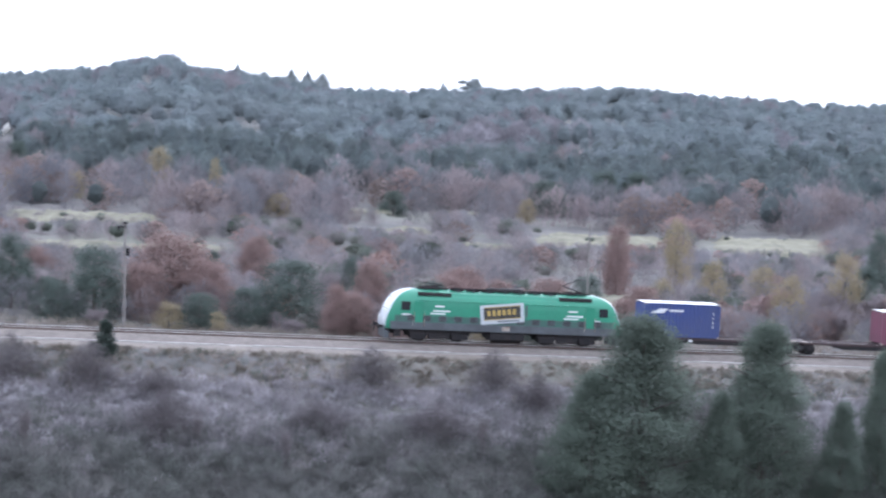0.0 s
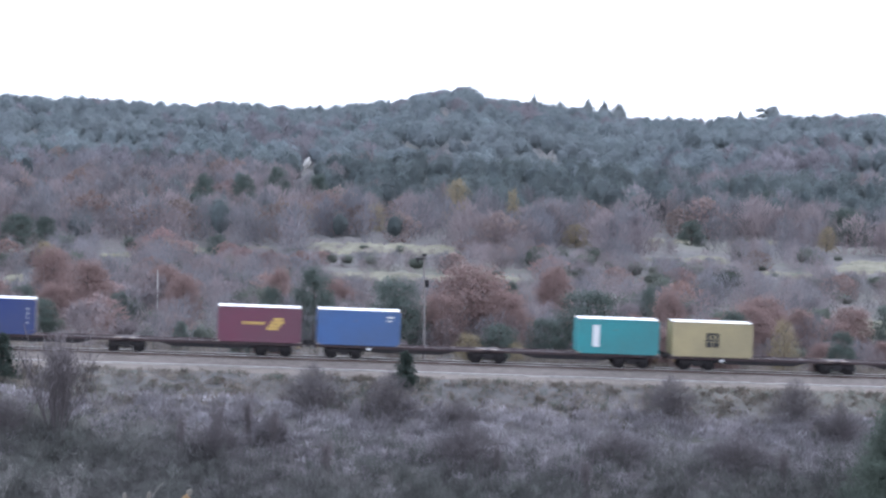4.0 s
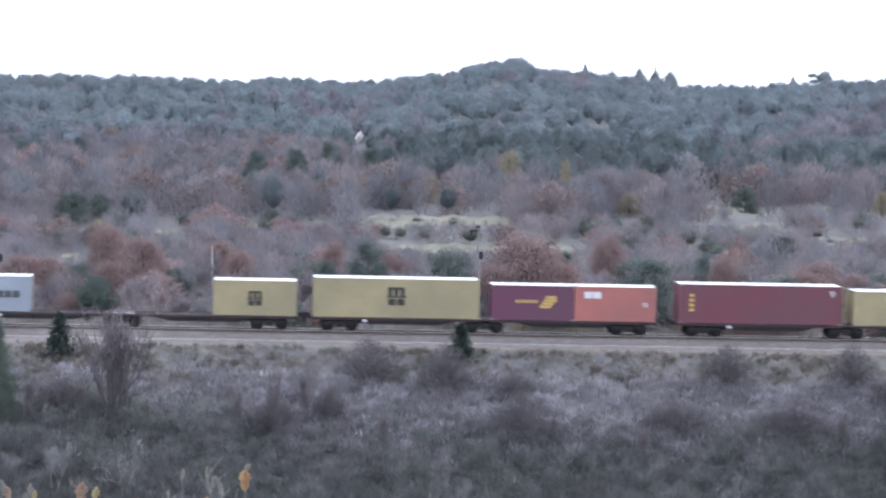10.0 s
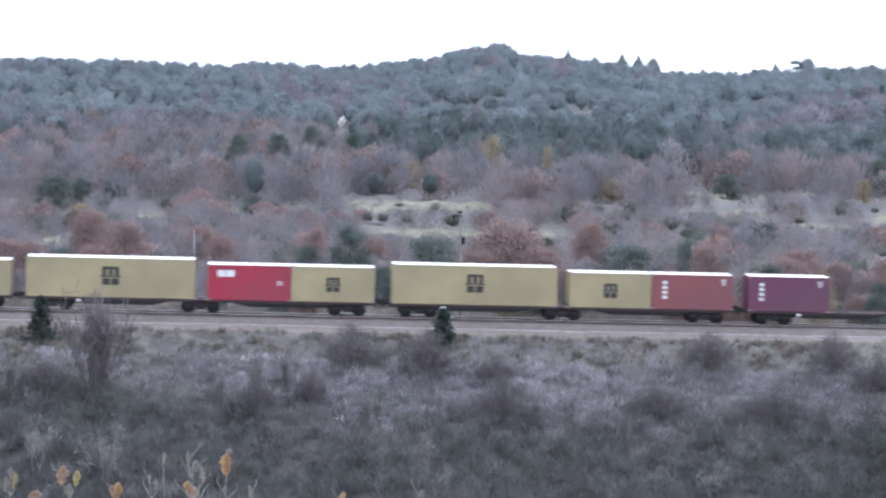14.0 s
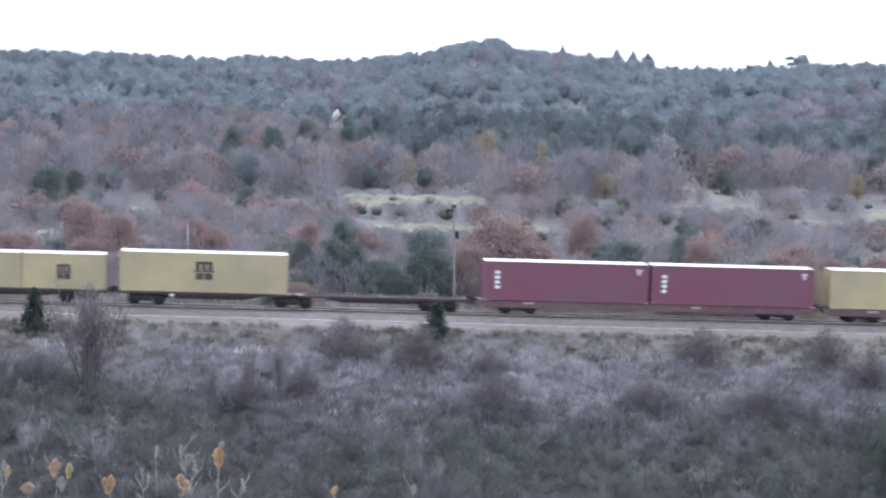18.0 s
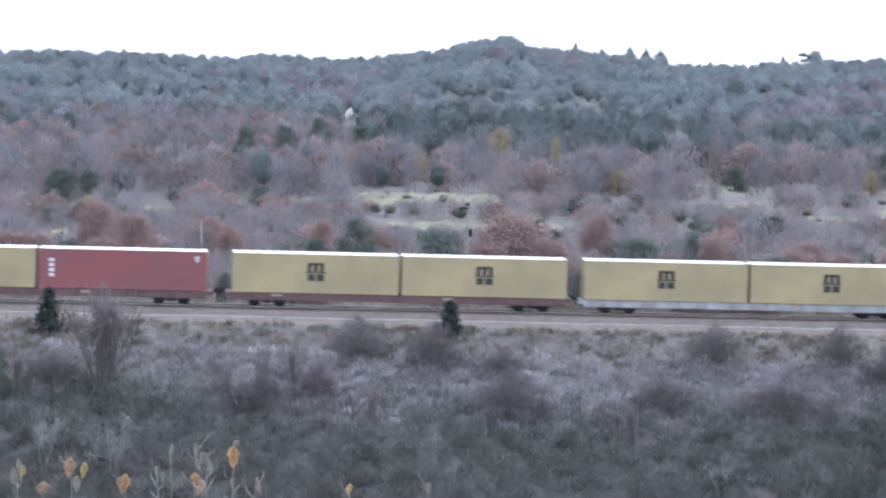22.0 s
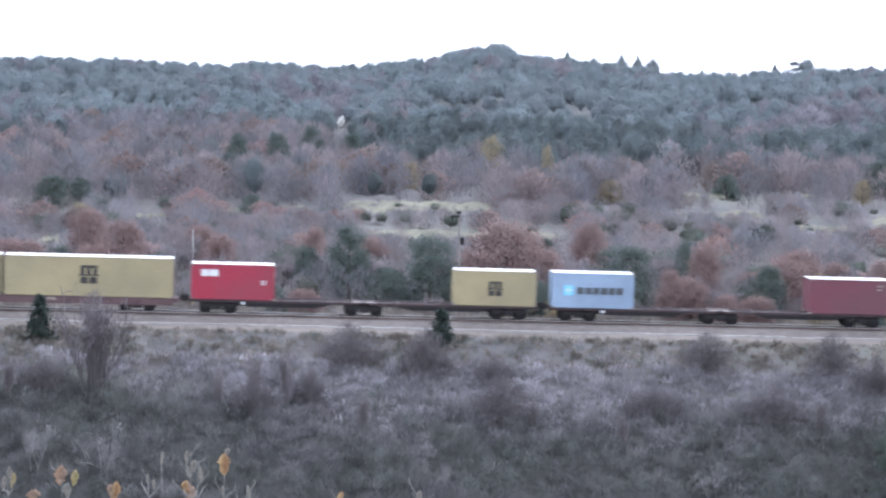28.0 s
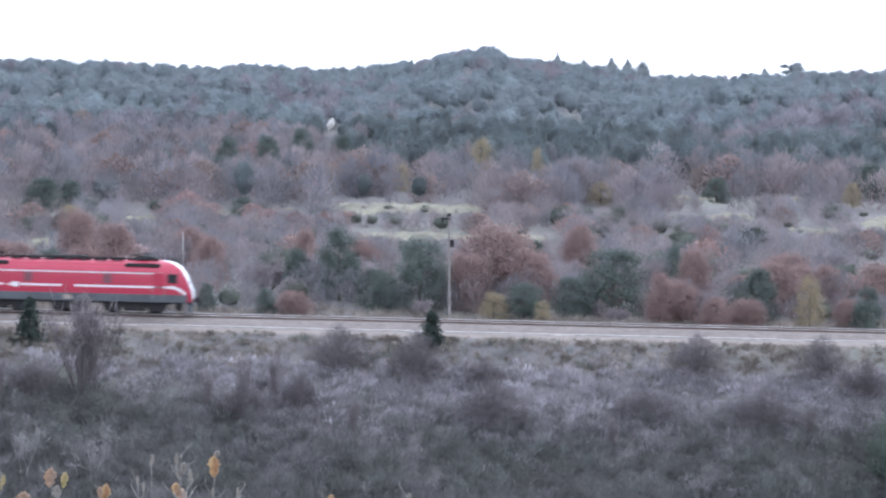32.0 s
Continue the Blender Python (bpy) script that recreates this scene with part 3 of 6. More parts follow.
def locomotive(paint_mat, label, lead):
    """A four-axle electric locomotive with raked rounded cabs, 19.6 m over buffers. x = 0 is its middle."""
    thing = tagged(new("electric_locomotive"), label, "locomotive", "locomotives of the goods train")
    bm = bmesh.new()
    a = hull(bm, [(0.1, 0.925), (0.3, 0.965), (0.6, 0.99), (1.6, 1.0)], 1, False)
    b = hull(bm, [(0.1, 0.925), (0.3, 0.965), (0.6, 0.99), (1.6, 1.0)], -1, False)
    # the straight middle, lower over the two roof wells
    ra, rb = a[-1], b[-1]
    for i in range(len(ra) - 1):
        bm.faces.new((ra[i], ra[i + 1], rb[i + 1], rb[i]))
    part("body_shell", bm, paint_mat, thing)
    part("underbody", boxes((-9.0, 9.0, -1.35, 1.35, 0.9, 1.2)), M_STEEL, thing)
    part("underframe", boxes((-7.6, 7.6, -0.6, 0.6, 0.72, 0.9), (-1.0, 1.5, -1.25, 1.25, 0.3, 0.9)), M_STEEL, thing)
    for e in (-1, 1):
        bm = bmesh.new()
        hull(bm, [(-0.02, 0.72), (0.03, 0.86), (0.09, 0.92), (0.105, 0.927)], e, True)
        part("cab_front", bm, M_SILVER, thing, "pale grey rounded cab front")
        bm = bmesh.new()
        quad = [(-0.93, 2.3), (0.93, 2.3), (0.82, 3.22), (-0.82, 3.22)]
        z_to_x = lambda z: float(np.interp(z, [n[0] for n in NOSE], [n[1] for n in NOSE]))
        v = [bm.verts.new((e * (z_to_x(z) + 0.035), y, z)) for y, z in quad]
        w = [bm.verts.new((e * (z_to_x(z) - 0.02), y, z)) for y, z in quad]
        bm.faces.new(v)
        for i in range(4):
            bm.faces.new((v[i], w[i], w[(i + 1) % 4], v[(i + 1) % 4]))
        part("windscreen", bm, M_GLASS, thing, "dark tinted windscreen")
        for s in (-1, 1):
            y = s * 1.478
            part("cab_window", boxes((e * 7.3, e * 7.98, s * 1.4, y + s * 0.015, 2.35, 3.0)), M_GLASS, thing, "dark cab side window")
            part("cab_door", boxes((e * 6.3, e * 6.95, s * 1.4, y + s * 0.012, 1.35, 3.05)), paint_mat, thing)
            part("headlight", boxes((e * 9.14, e * 9.25, s * 0.75, s * 1.02, 1.5, 1.72)), M_LAMP, thing)
            for k in (6.2, 7.02):
                part("grab_rail", one(tube, (e * k, y + s * 0.06, 1.2), (e * k, y + s * 0.06, 2.3), 0.018, n=6), M_CAST, thing)
            part("sand_box", boxes((e * 7.9, e * 8.4, s * 1.05, s * 1.3, 0.35, 0.85)), M_STEEL, thing)
        part("snow_plough", boxes((e * 8.78, e * 9.13, -1.25, 1.25, 0.2, 0.75), (e * 9.08, e * 9.23, -1.3, 1.3, 0.72, 1.2)), M_LGREY, thing)
        buffers(thing, e * 9.18, e)
        part("roof_well", boxes((e * 6.7, e * 4.2, -1.3, -0.4, 3.46, 3.7), (e * 6.7, e * 4.2, 0.4, 1.3, 3.46, 3.7), (e * 6.6, e * 4.3, -0.4, 0.4, 3.9, 3.95)), M_STEEL, thing, "dark roof equipment well")
        part("roof_bar", one(tube, (e * 6.6, -0.85, 4.0), (e * 1.0, -0.85, 4.02), 0.05, n=6), M_STEEL, thing)
        # bogie
        bm = bmesh.new()
        for s in (-1, 1):
            y = s * 1.12
            box(bm, -2.35, 2.35, y - 0.07, y + 0.07, 0.5, 0.93, 0.04)
            box(bm, -2.2, -1.0, y + s * 0.08, y + s * 0.13, 0.22, 0.62, 0.02)
            box(bm, 1.0, 2.2, y + s * 0.08, y + s * 0.13, 0.22, 0.62, 0.02)
            box(bm, -0.8, 0.8, y - 0.1, y + 0.1, 0.24, 0.62, 0.04)
            for q in (-1.5, 1.5):
                box(bm, q - 0.24, q + 0.24, y - 0.1, y + 0.14, 0.4, 0.76, 0.05)
                tube(bm, (q - 0.5, y, 0.45), (q - 0.5, y, 0.9), 0.11, n=10)
                tube(bm, (q + 0.5, y, 0.45), (q + 0.5, y, 0.9), 0.11, n=10)
        box(bm, -0.5, 0.5, -1.1, 1.1, 0.4, 0.85, 0.03)
        truck = part("bogie", bm, M_STEEL, thing)
        truck.location = (e * 4.95, 0, 0)
        for q in (-1.5, 1.5):
            wheelset(truck, q, 0.575, 0.575)
    for s in (-1, 1):
        part("skirt", boxes((-8.75, 8.75, s * 1.36, s * 1.492, 0.92, 1.5, 0.02)), M_LGREY, thing, "grey lower skirt")
        part("gutter", boxes((-6.6, 6.6, s * 1.40, s * 1.45, 3.09, 3.13)), paint_mat, thing)
        bm = bmesh.new()
        ring = [(s * 1.452, 3.06), (s * 1.40, 3.03), (s * 1.0, 3.62), (s * 1.08, 3.68)]
        v0, v1 = ([bm.verts.new((x, y, z)) for y, z in ring] for x in (-4.1, 4.1))
        for i in range(4):
            bm.faces.new((v0[i], v0[(i + 1) % 4], v1[(i + 1) % 4], v1[i]))
        bm.faces.new(v0[::-1])
        bm.faces.new(v1)
        bmesh.ops.recalc_face_normals(bm, faces=bm.faces)
        part("roof_edge_panel", bm, paint_mat, thing, "sloping roof panel that catches the sky")
        for k in range(13 if lead else 0):
            x = -7.2 + k * 1.2
            grille = part("air_grille", boxes((x - 0.3, x + 0.3, s * 1.46, s * 1.496, 1.56, 2.02)), M_LGREY, thing, "dark slatted air grille")
            part("grille_slats", boxes(*[(x - 0.27, x + 0.27, s * 1.496, s * 1.505, 1.6 + 0.1 * j, 1.64 + 0.1 * j) for j in range(4)]), M_STEEL, grille)
        if lead:
            part("lower_panel", boxes((-8.45, 8.45, s * 1.4, s * 1.487, 1.48, 1.98)), M_BAND, thing, "dark green-grey lower panel")
        part("battery_box", boxes((-1.05, 1.55, s * 1.0, s * 1.38, 0.32, 0.88, 0.05)), M_STEEL, thing)
        part("air_tank", one(tube, (-0.9, s * 0.8, 0.28), (1.4, s * 0.8, 0.28), 0.17, n=10), M_STEEL, thing)
        part("equipment_plate", boxes((-0.2, 0.4, s * 1.492, s * 1.5, 1.05, 1.36)), M_CAST, thing)
    pantograph(thing, -5.6, 1, 0.25)
    pantograph(thing, 5.6, -1, 0.95 if lead else 0.3)
    for k in range(7):
        x = -3.6 + 1.2 * k
        part("roof_insulator", one(tube, (x, -0.85, 3.78), (x, -0.85, 4.0), 0.07, 0.05, 8), M_LGREY, thing)
        part("roof_hatch", boxes((x - 0.5, x + 0.5, -0.6, 0.6, 3.86, 3.97, 0.03)), M_STEEL, thing)
    part("roof_busbar", one(tube, (-4.2, -0.85, 4.05), (4.2, -0.85, 4.05), 0.05, n=6), M_STEEL, thing)
    part("roof_breaker", boxes((-1.2, 1.4, -0.35, 0.35, 3.9, 4.12)), M_STEEL, thing)
    if lead:
        for s in (-1, 1):
            m = pose(-0.25, s * 1.5, 2.35, 0, -6.0 * (1 if s < 0 else -1), 0)
            sign = part("sign_board", boxes((-1.68, 1.68, 0.0, s * 0.03, -0.72, 0.72)), M_SILVER, thing, "tilted pale grey advertising board")
            sign.matrix_basis = m
            part("sign_panel", boxes((-1.42, 1.42, s * 0.03, s * 0.038, -0.42, 0.56)), M_BLACK, sign, "black panel with a golden frame")
            part("sign_bars", boxes(*[(-1.15 + 0.39 * k, -0.9 + 0.39 * k, s * 0.038, s * 0.046, -0.12, 0.3) for k in range(6)], (-1.42, 1.42, s * 0.038, s * 0.046, 0.5, 0.56), (-1.42, 1.42, s * 0.038, s * 0.046, -0.42, -0.36)), M_OLDGOLD, sign, "dull golden lettering bars")
            part("sign_caption", boxes((-0.4, 1.3, s * 0.03, s * 0.038, -0.62, -0.53)), M_LGREY, sign, "small grey caption bars")
            for x, z in ((-5.0, 2.62), (5.3, 2.6)):
                for p, q, low, top in ((-0.4, 0.3, 0.04, 0.15), (-0.75, 0.4, -0.5, -0.4), (-0.55, 0.75, -0.3, -0.2)):
                    part("slogan", boxes((x + p, x + q, s * 1.47, s * 1.488, z + low, z + top)), M_WHITE, thing, "white lettering bar")
            part("number_bar", boxes((-7.9, -7.2, s * 1.47, s * 1.49, 1.98, 2.1)), M_WHITE, thing, "white number bar")
            part("number_bar", boxes((6.95, 7.4, s * 1.47, s * 1.49, 1.98, 2.08)), M_WHITE, thing, "white number bar")
            part("bracket", boxes((1.55, 1.7, s * 1.47, s * 1.51, 2.1, 3.0)), M_LGREY, thing)
    else:
        for s in (-1, 1):
            part("upper_stripe", boxes((-6.9, 6.9, s * 1.40, s * 1.455, 2.98, 3.06)), M_WHITE, thing, "thin white stripe")
            for x0, x1 in ((-7.6, -4.5), (-3.3, -0.3), (0.6, 7.4)):
                part("lower_stripe", boxes((x0, x1, s * 1.47, s * 1.49, 1.96, 2.1)), M_WHITE, thing, "broad white stripe")
            for e in (-1, 1):
                bm = bmesh.new()
                for k in range(6):
                    box(bm, e * (7.4 + 0.2 * k), e * (7.65 + 0.2 * k), s * 1.44, s * 1.492, 1.93 - 0.42 * (k / 5) ** 2, 2.14 - 0.4 * (k / 5) ** 2)
                part("stripe_curve", bm, M_WHITE, thing, "white stripe curving down to the nose")
            part("emblem", boxes((-3.9, -3.4, s * 1.47, s * 1.492, 1.85, 2.2), (-4.2, -3.6, s * 1.47, s * 1.492, 1.95, 2.08)), M_WHITE, thing, "white arrow emblem")
            for x in (-2.8, 2.9, -6.0):
                part("body_emblem", boxes((x - 0.25, x + 0.35, s * 1.43, s * 1.486, 2.25, 2.95)), M_BROWN, thing, "darker body emblem")
    return thing


# ---- the make-up of the train: start of each wagon's load (metres along), its kind and its containers ----
Y20, Y40 = ("ochre-yellow twenty-foot shipping container with a black square emblem", M_YELLOW, marks_square, M_BLACK), ("ochre-yellow forty-foot shipping container with a black square emblem", M_YELLOW, marks_square, M_BLACK)
KINDS = {
    "y": (6.06, 2.59) + Y20, "Y": (12.19, 2.9) + Y40,
    "b": (6.06, 2.59, "navy blue shipping container with a white swooping emblem", M_BLUE, marks_sweep, M_WHITE),
    "c": (6.06, 2.59, "plain mid-blue shipping container with small white bars", M_BLUE2, marks_none, M_WHITE),
    "m": (6.06, 2.59, "maroon shipping container with a golden wing emblem", M_MAROON, marks_arrow, M_GOLD),
    "p": (6.06, 2.59, "plum shipping container with a golden wing emblem", M_PURPLE, marks_arrow, M_GOLD),
    "q": (6.06, 2.59, "plum shipping container with a column of white bars", M_PURPLE, marks_column, M_WHITE),
    "t": (6.06, 2.59, "turquoise shipping container with a tall pale panel", M_TURQ, marks_panel, M_WHITE),
    "n": (6.06, 2.59, "red-brown shipping container with a golden column of bars", M_BROWN, marks_column, M_GOLD),
    "k": (6.06, 2.59, "plain red-brown shipping container with small white bars", M_BROWN, marks_none, M_CAST),
    "f": (6.06, 2.59, "faded red shipping container with a column of white bars", M_ROSE, marks_column, M_WHITE),
    "x": (6.06, 2.59, "maroon shipping container with a column of white bars", M_MAROON, marks_column, M_WHITE),
    "z": (6.06, 2.59, "plain maroon shipping container with small pale bars", M_MAROON, marks_none, M_CAST),
    "r": (6.06, 2.59, "bright red shipping container with a white patch", M_RED, marks_patch, M_WHITE),
    "o": (6.06, 2.59, "salmon orange shipping container with a white patch", M_ORANGE, marks_patch, M_WHITE),
    "g": (6.06, 2.59, "pale grey shipping container with dark lettering bars", M_GREY, marks_star, M_LGREY),
    "s": (6.06, 2.59, "pale blue shipping container with dark lettering bars", M_SKY, marks_star, M_LGREY),
    "N": (12.19, 2.9, "red-brown forty-foot shipping container with a golden column of bars", M_BROWN, marks_column, M_GOLD),
    "X": (12.19, 2.9, "maroon forty-foot shipping container with a column of white bars", M_MAROON, marks_column, M_WHITE),
    "F": (12.19, 2.9, "faded red forty-foot shipping container with a column of white bars", M_ROSE, marks_column, M_WHITE),
}
# per wagon: a letter for each quarter of the load, "-" where the deck is empty, "=" where the container before reaches
TRAIN = [
    (39.8, "flat", "b--m"), (66.3, "flat", "c--t"), (92.6, "flat", "y--n"), (119.2, "flat", "y--y"), (145.8, "flat", "g--y"), (172.3, "flat", "Y=po"),
    (199.3, "flat", "N=yy"), (225.7, "flat", "Y=ry"), (252.3, "flat", "Y=yf"), (278.8, "flat", "q-yy"), (305.1, "flat", "Y=--"),
    (331.75, "brown", "X=X="), (357.6, "brown", "Y=F="), (384.0, "brown", "Y=Y="), (409.9, "grey", "Y=Y="), (435.75, "flat", "z--x"),
    (462.3, "brown", "Y=Y="), (488.2, "flat", "r--y"), (514.7, "flat", "s--k"),
]
MOVERS = []
made = {}


def fresh(key, build, m):
    """The first of its kind is built, the others are copies."""
    if key not in made:
        made[key] = build()
        made[key].matrix_basis = m
        return made[key]
    ob = copy_thing(made[key], m)
    first = [o for o in made[key].children_recursive if o.name.split(".")[0] == "wheelset"]
    mine = [o for o in ob.children_recursive if o.name.split(".")[0] == "wheelset"]
    known = {o: (x, z, r) for o, x, z, r in SPIN}
    for a, b in zip(first, mine):
        SPIN.append((b, *known[a]))
    return ob


def put(key, build, u, z=0.0):
    MOVERS.append((fresh(key, build, on_line(u, 0, z)), u, z))


put("lead", lambda: locomotive(M_GREEN, "bright green electric locomotive with a tilted white advertising board", True), 28.88)
for at, sort, load in TRAIN:
    long = 25.3 if sort == "flat" else 24.6
    mid = at + long / 2
    if sort == "flat":
        put("flat", articulated_wagon, mid)
    elif sort == "brown":
        put("brown", lambda: sill_wagon(M_SILL, "brown-red long container wagon with deep side sills"), mid)
    else:
        put("grey", lambda: sill_wagon(M_WAGON_GREY, "light grey long container wagon with deep side sills"), mid)
    for i, c in enumerate(load):
        if c in "-=":
            continue
        size, h, words, colour, marks, ink = KINDS[c]
        if size > 10:
            u = at + 6.1 if i == 0 else at + long - 6.1
        else:
            u = at + (3.03, 9.15, long - 9.15, long - 3.03)[i]
        put(c, lambda: container(size, h, colour, words, marks, ink), u, 1.046)
put("tail", lambda: locomotive(M_LRED, "bright red electric locomotive with white stripes", False), 550.4)


# ---- the ground, one sheet to the horizon ----
def leafy(name, color, vary, scale, tint, fine, island):
    """Thin growth that lets part of the light through."""
    m = mat(name, color, 0.95, 0.0, vary, scale, tint, fine, 0.0, 0.1, None, island)
    n, l = m.node_tree.nodes, m.node_tree.links
    b, out = n["Principled BSDF"], n["Material Output"]
    thin = n.new("ShaderNodeBsdfTranslucent")
    both = n.new("ShaderNodeMixShader")
    both.inputs["Fac"].default_value = 0.4
    l.new(b.inputs["Base Color"].links[0].from_socket, thin.inputs["Color"])
    l.new(b.outputs[0], both.inputs[1])
    l.new(thin.outputs[0], both.inputs[2])
    l.new(both.outputs[0], out.inputs["Surface"])
    # each tree of a wood has its own tone and hue
    hsv = next(k for k in n if k.bl_idname == "ShaderNodeHueSaturation")
    tone, hue = n.new("ShaderNodeAttribute"), n.new("ShaderNodeAttribute")
    tone.attribute_name, hue.attribute_name = "tone", "hue"
    add, mul, turn = n.new("ShaderNodeMath"), n.new("ShaderNodeMath"), n.new("ShaderNodeMath")
    add.operation, mul.operation, turn.operation = "ADD", "MULTIPLY", "ADD"
    add.inputs[1].default_value, turn.inputs[1].default_value = 1.0, 0.5
    old = hsv.inputs["Value"].links[0].from_socket
    l.new(tone.outputs["Fac"], add.inputs[0])
    l.new(old, mul.inputs[0])
    l.new(add.outputs[0], mul.inputs[1])
    l.new(mul.outputs[0], hsv.inputs["Value"])
    l.new(hue.outputs["Fac"], turn.inputs[0])
    l.new(turn.outputs[0], hsv.inputs["Hue"])
    return m


M_GROUND = mat("dry_karst_grassland", (0.115, 0.105, 0.1), 0.95, 0.0, 0.2, 0.12, (0.09, 0.085, 0.085), 1.6, 0.4, 0.2, (0.03, (0.12, 0.12, 0.095), 0.5, 0.7))
M_FIELD = mat("pale_stony_meadow", (0.168, 0.158, 0.115), 0.95, 0.0, 0.22, 0.16, (0.128, 0.12, 0.092), 0.9, 0.3, 0.2)
M_GRAVEL = mat("pale_gravel", (0.158, 0.133, 0.117), 0.95, 0.0, 0.16, 0.5, (0.128, 0.11, 0.098), 9.0, 0.5, 0.2)
M_BALLAST = mat("brown_grey_ballast", (0.165, 0.142, 0.13), 0.95, 0.0, 0.3, 1.5, (0.125, 0.108, 0.098), 16.0, 0.8, 0.2)
M_CONCRETE = mat("weathered_concrete", (0.245, 0.232, 0.222), 0.85, 0.0, 0.12, 1.5, (0.4, 0.38, 0.36), 12.0, 0.2)
M_RAIL = mat("rusty_rail_side", (0.13, 0.09, 0.075), 0.75, 0.3, 0.2, 1.0, None, 14.0, 0.1)
M_HEAD = mat("bright_rail_head", (0.62, 0.61, 0.6), 0.3, 0.6, 0.08, 0.6, None, 10.0, 0.02)
M_BARK = mat("grey_brown_bark", (0.11, 0.095, 0.085), 0.95, 0.0, 0.3, 3.0, None, 18.0, 0.6, 0.2)
M_PALEBARK = mat("pale_dry_wood", (0.24, 0.228, 0.222), 0.95, 0.0, 0.25, 3.0, None, 18.0, 0.4, 0.2)
M_PINE = leafy("pine_needles", (0.09, 0.112, 0.1), 0.2, 0.15, (0.11, 0.128, 0.112), 0.7, 0.1)
M_BIGPINE = leafy("dull_green_pine_needles", (0.108, 0.132, 0.108), 0.22, 0.15, (0.13, 0.15, 0.125), 0.7, 0.12)
M_DARKPINE = leafy("dark_pine_needles", (0.045, 0.06, 0.052), 0.2, 0.3, (0.06, 0.072, 0.062), 1.0, 0.1)
# distance haze put into the base colour: paler and bluer than M_PINE
M_PINE_FAR = leafy("far_pine_haze_tint", (0.16, 0.186, 0.196), 0.1, 0.025, (0.178, 0.198, 0.206), 0.12, 0.04)
# mid-distance copy of M_PINE, its colour blued to stand for haze
M_PINE_MID = leafy("haze_tinted_pine_needles", (0.102, 0.121, 0.125), 0.18, 0.1, (0.124, 0.139, 0.139), 0.5, 0.08)
M_BARE = leafy("bare_mauve_twigs", (0.202, 0.179, 0.188), 0.22, 0.05, (0.2, 0.167, 0.168), 0.2, 0.05)
# bare twigs of the hill, blue added to the colour for haze
M_BARE_FAR = leafy("far_bare_haze_tint", (0.19, 0.184, 0.205), 0.2, 0.02, (0.192, 0.176, 0.188), 0.12, 0.06)
M_RUSSET = leafy("russet_leaves", (0.248, 0.168, 0.152), 0.2, 0.06, (0.22, 0.168, 0.16), 0.3, 0.08)
# M_RUSSET again for farther off, greyed in the colour as haze would
M_RUSSET_FAR = leafy("haze_tinted_russet_leaves", (0.212, 0.16, 0.145), 0.18, 0.06, (0.2, 0.165, 0.158), 0.3, 0.06)
M_YELLOWLEAF = leafy("ochre_leaves", (0.262, 0.215, 0.132), 0.2, 0.06, (0.23, 0.196, 0.145), 0.3, 0.1)
M_SCRUB = leafy("dark_bramble_twigs", (0.128, 0.115, 0.122), 0.22, 0.3, (0.14, 0.125, 0.125), 0.8, 0.08)
M_STEM = leafy("mauve_grey_stems", (0.16, 0.142, 0.147), 0.2, 0.3, (0.16, 0.14, 0.14), 1, 0.12)
M_BENT = leafy("lavender_grey_dry_bents", (0.262, 0.243, 0.256), 0.28, 0.1, (0.185, 0.17, 0.178), 0.4, 0.18)
M_GRASS = leafy("dull_olive_dry_grass", (0.2, 0.174, 0.15), 0.3, 0.15, (0.23, 0.203, 0.178), 0.6, 0.18)
M_ASH = leafy("bare_blue_grey_twigs", (0.162, 0.16, 0.175), 0.22, 0.05, (0.16, 0.15, 0.156), 0.2, 0.06)
M_EVER = leafy("dull_evergreen_scrub", (0.085, 0.1, 0.085), 0.25, 0.1, (0.12, 0.125, 0.105), 0.4, 0.1)
# needles coloured far too pale, in place of haze and sky glow
M_CREST = leafy("haze_paled_crest_needles", (0.25, 0.27, 0.275), 0.15, 0.05, (0.26, 0.275, 0.28), 0.3, 0.05)
M_ROCK = mat("pale_limestone", (0.55, 0.53, 0.5), 0.9, 0.0, 0.15, 0.6, (0.42, 0.4, 0.37), 4.0, 0.6)
M_LEAF_DRY = mat("withered_orange_leaf", (0.34, 0.165, 0.085), 0.8, 0.0, 0.25, 25.0, (0.36, 0.26, 0.14), 60.0, 0.3)
M_LEAF_PEACH = mat("withered_peach_leaf", (0.39, 0.3, 0.235), 0.8, 0.0, 0.25, 25.0, (0.28, 0.19, 0.13), 60.0, 0.3)
M_LEAF_GREEN = mat("withered_yellow_green_leaf", (0.32, 0.3, 0.14), 0.8, 0.0, 0.25, 25.0, (0.34, 0.27, 0.15), 60.0, 0.3)
M_LEAF_STALK = mat("pale_dry_stalk", (0.27, 0.255, 0.235), 0.85, 0.0, 0.25, 20.0, (0.16, 0.145, 0.13), 60.0, 0.3)
M_LEAF_PALE = mat("withered_cream_leaf", (0.29, 0.275, 0.25), 0.8, 0.0, 0.25, 25.0, (0.22, 0.2, 0.172), 60.0, 0.3)

gu = np.concatenate([-np.geomspace(3600, 75, 34), np.arange(-70, 140, 1.0), np.geomspace(144, 3600, 34)])
gv = np.concatenate([[-3600, -1500, -600, -300, -240, -215, -195, -187, -182, -178, -172, -166, -155, -140, -126, -110, -95, -78, -60, -50, -42], np.arange(-39, -9, 1.0),
                     [-9.6, -8.8, -8.0, -7.0, -3.0, 0.0, 2.6, 3.5, 4.5, 6.0], np.arange(8, 40, 2.5), np.arange(41, 243, 2.5), np.arange(245, 900, 18.0), np.geomspace(910, 4300, 22)])
uu, vv = np.meshgrid(gu, gv)
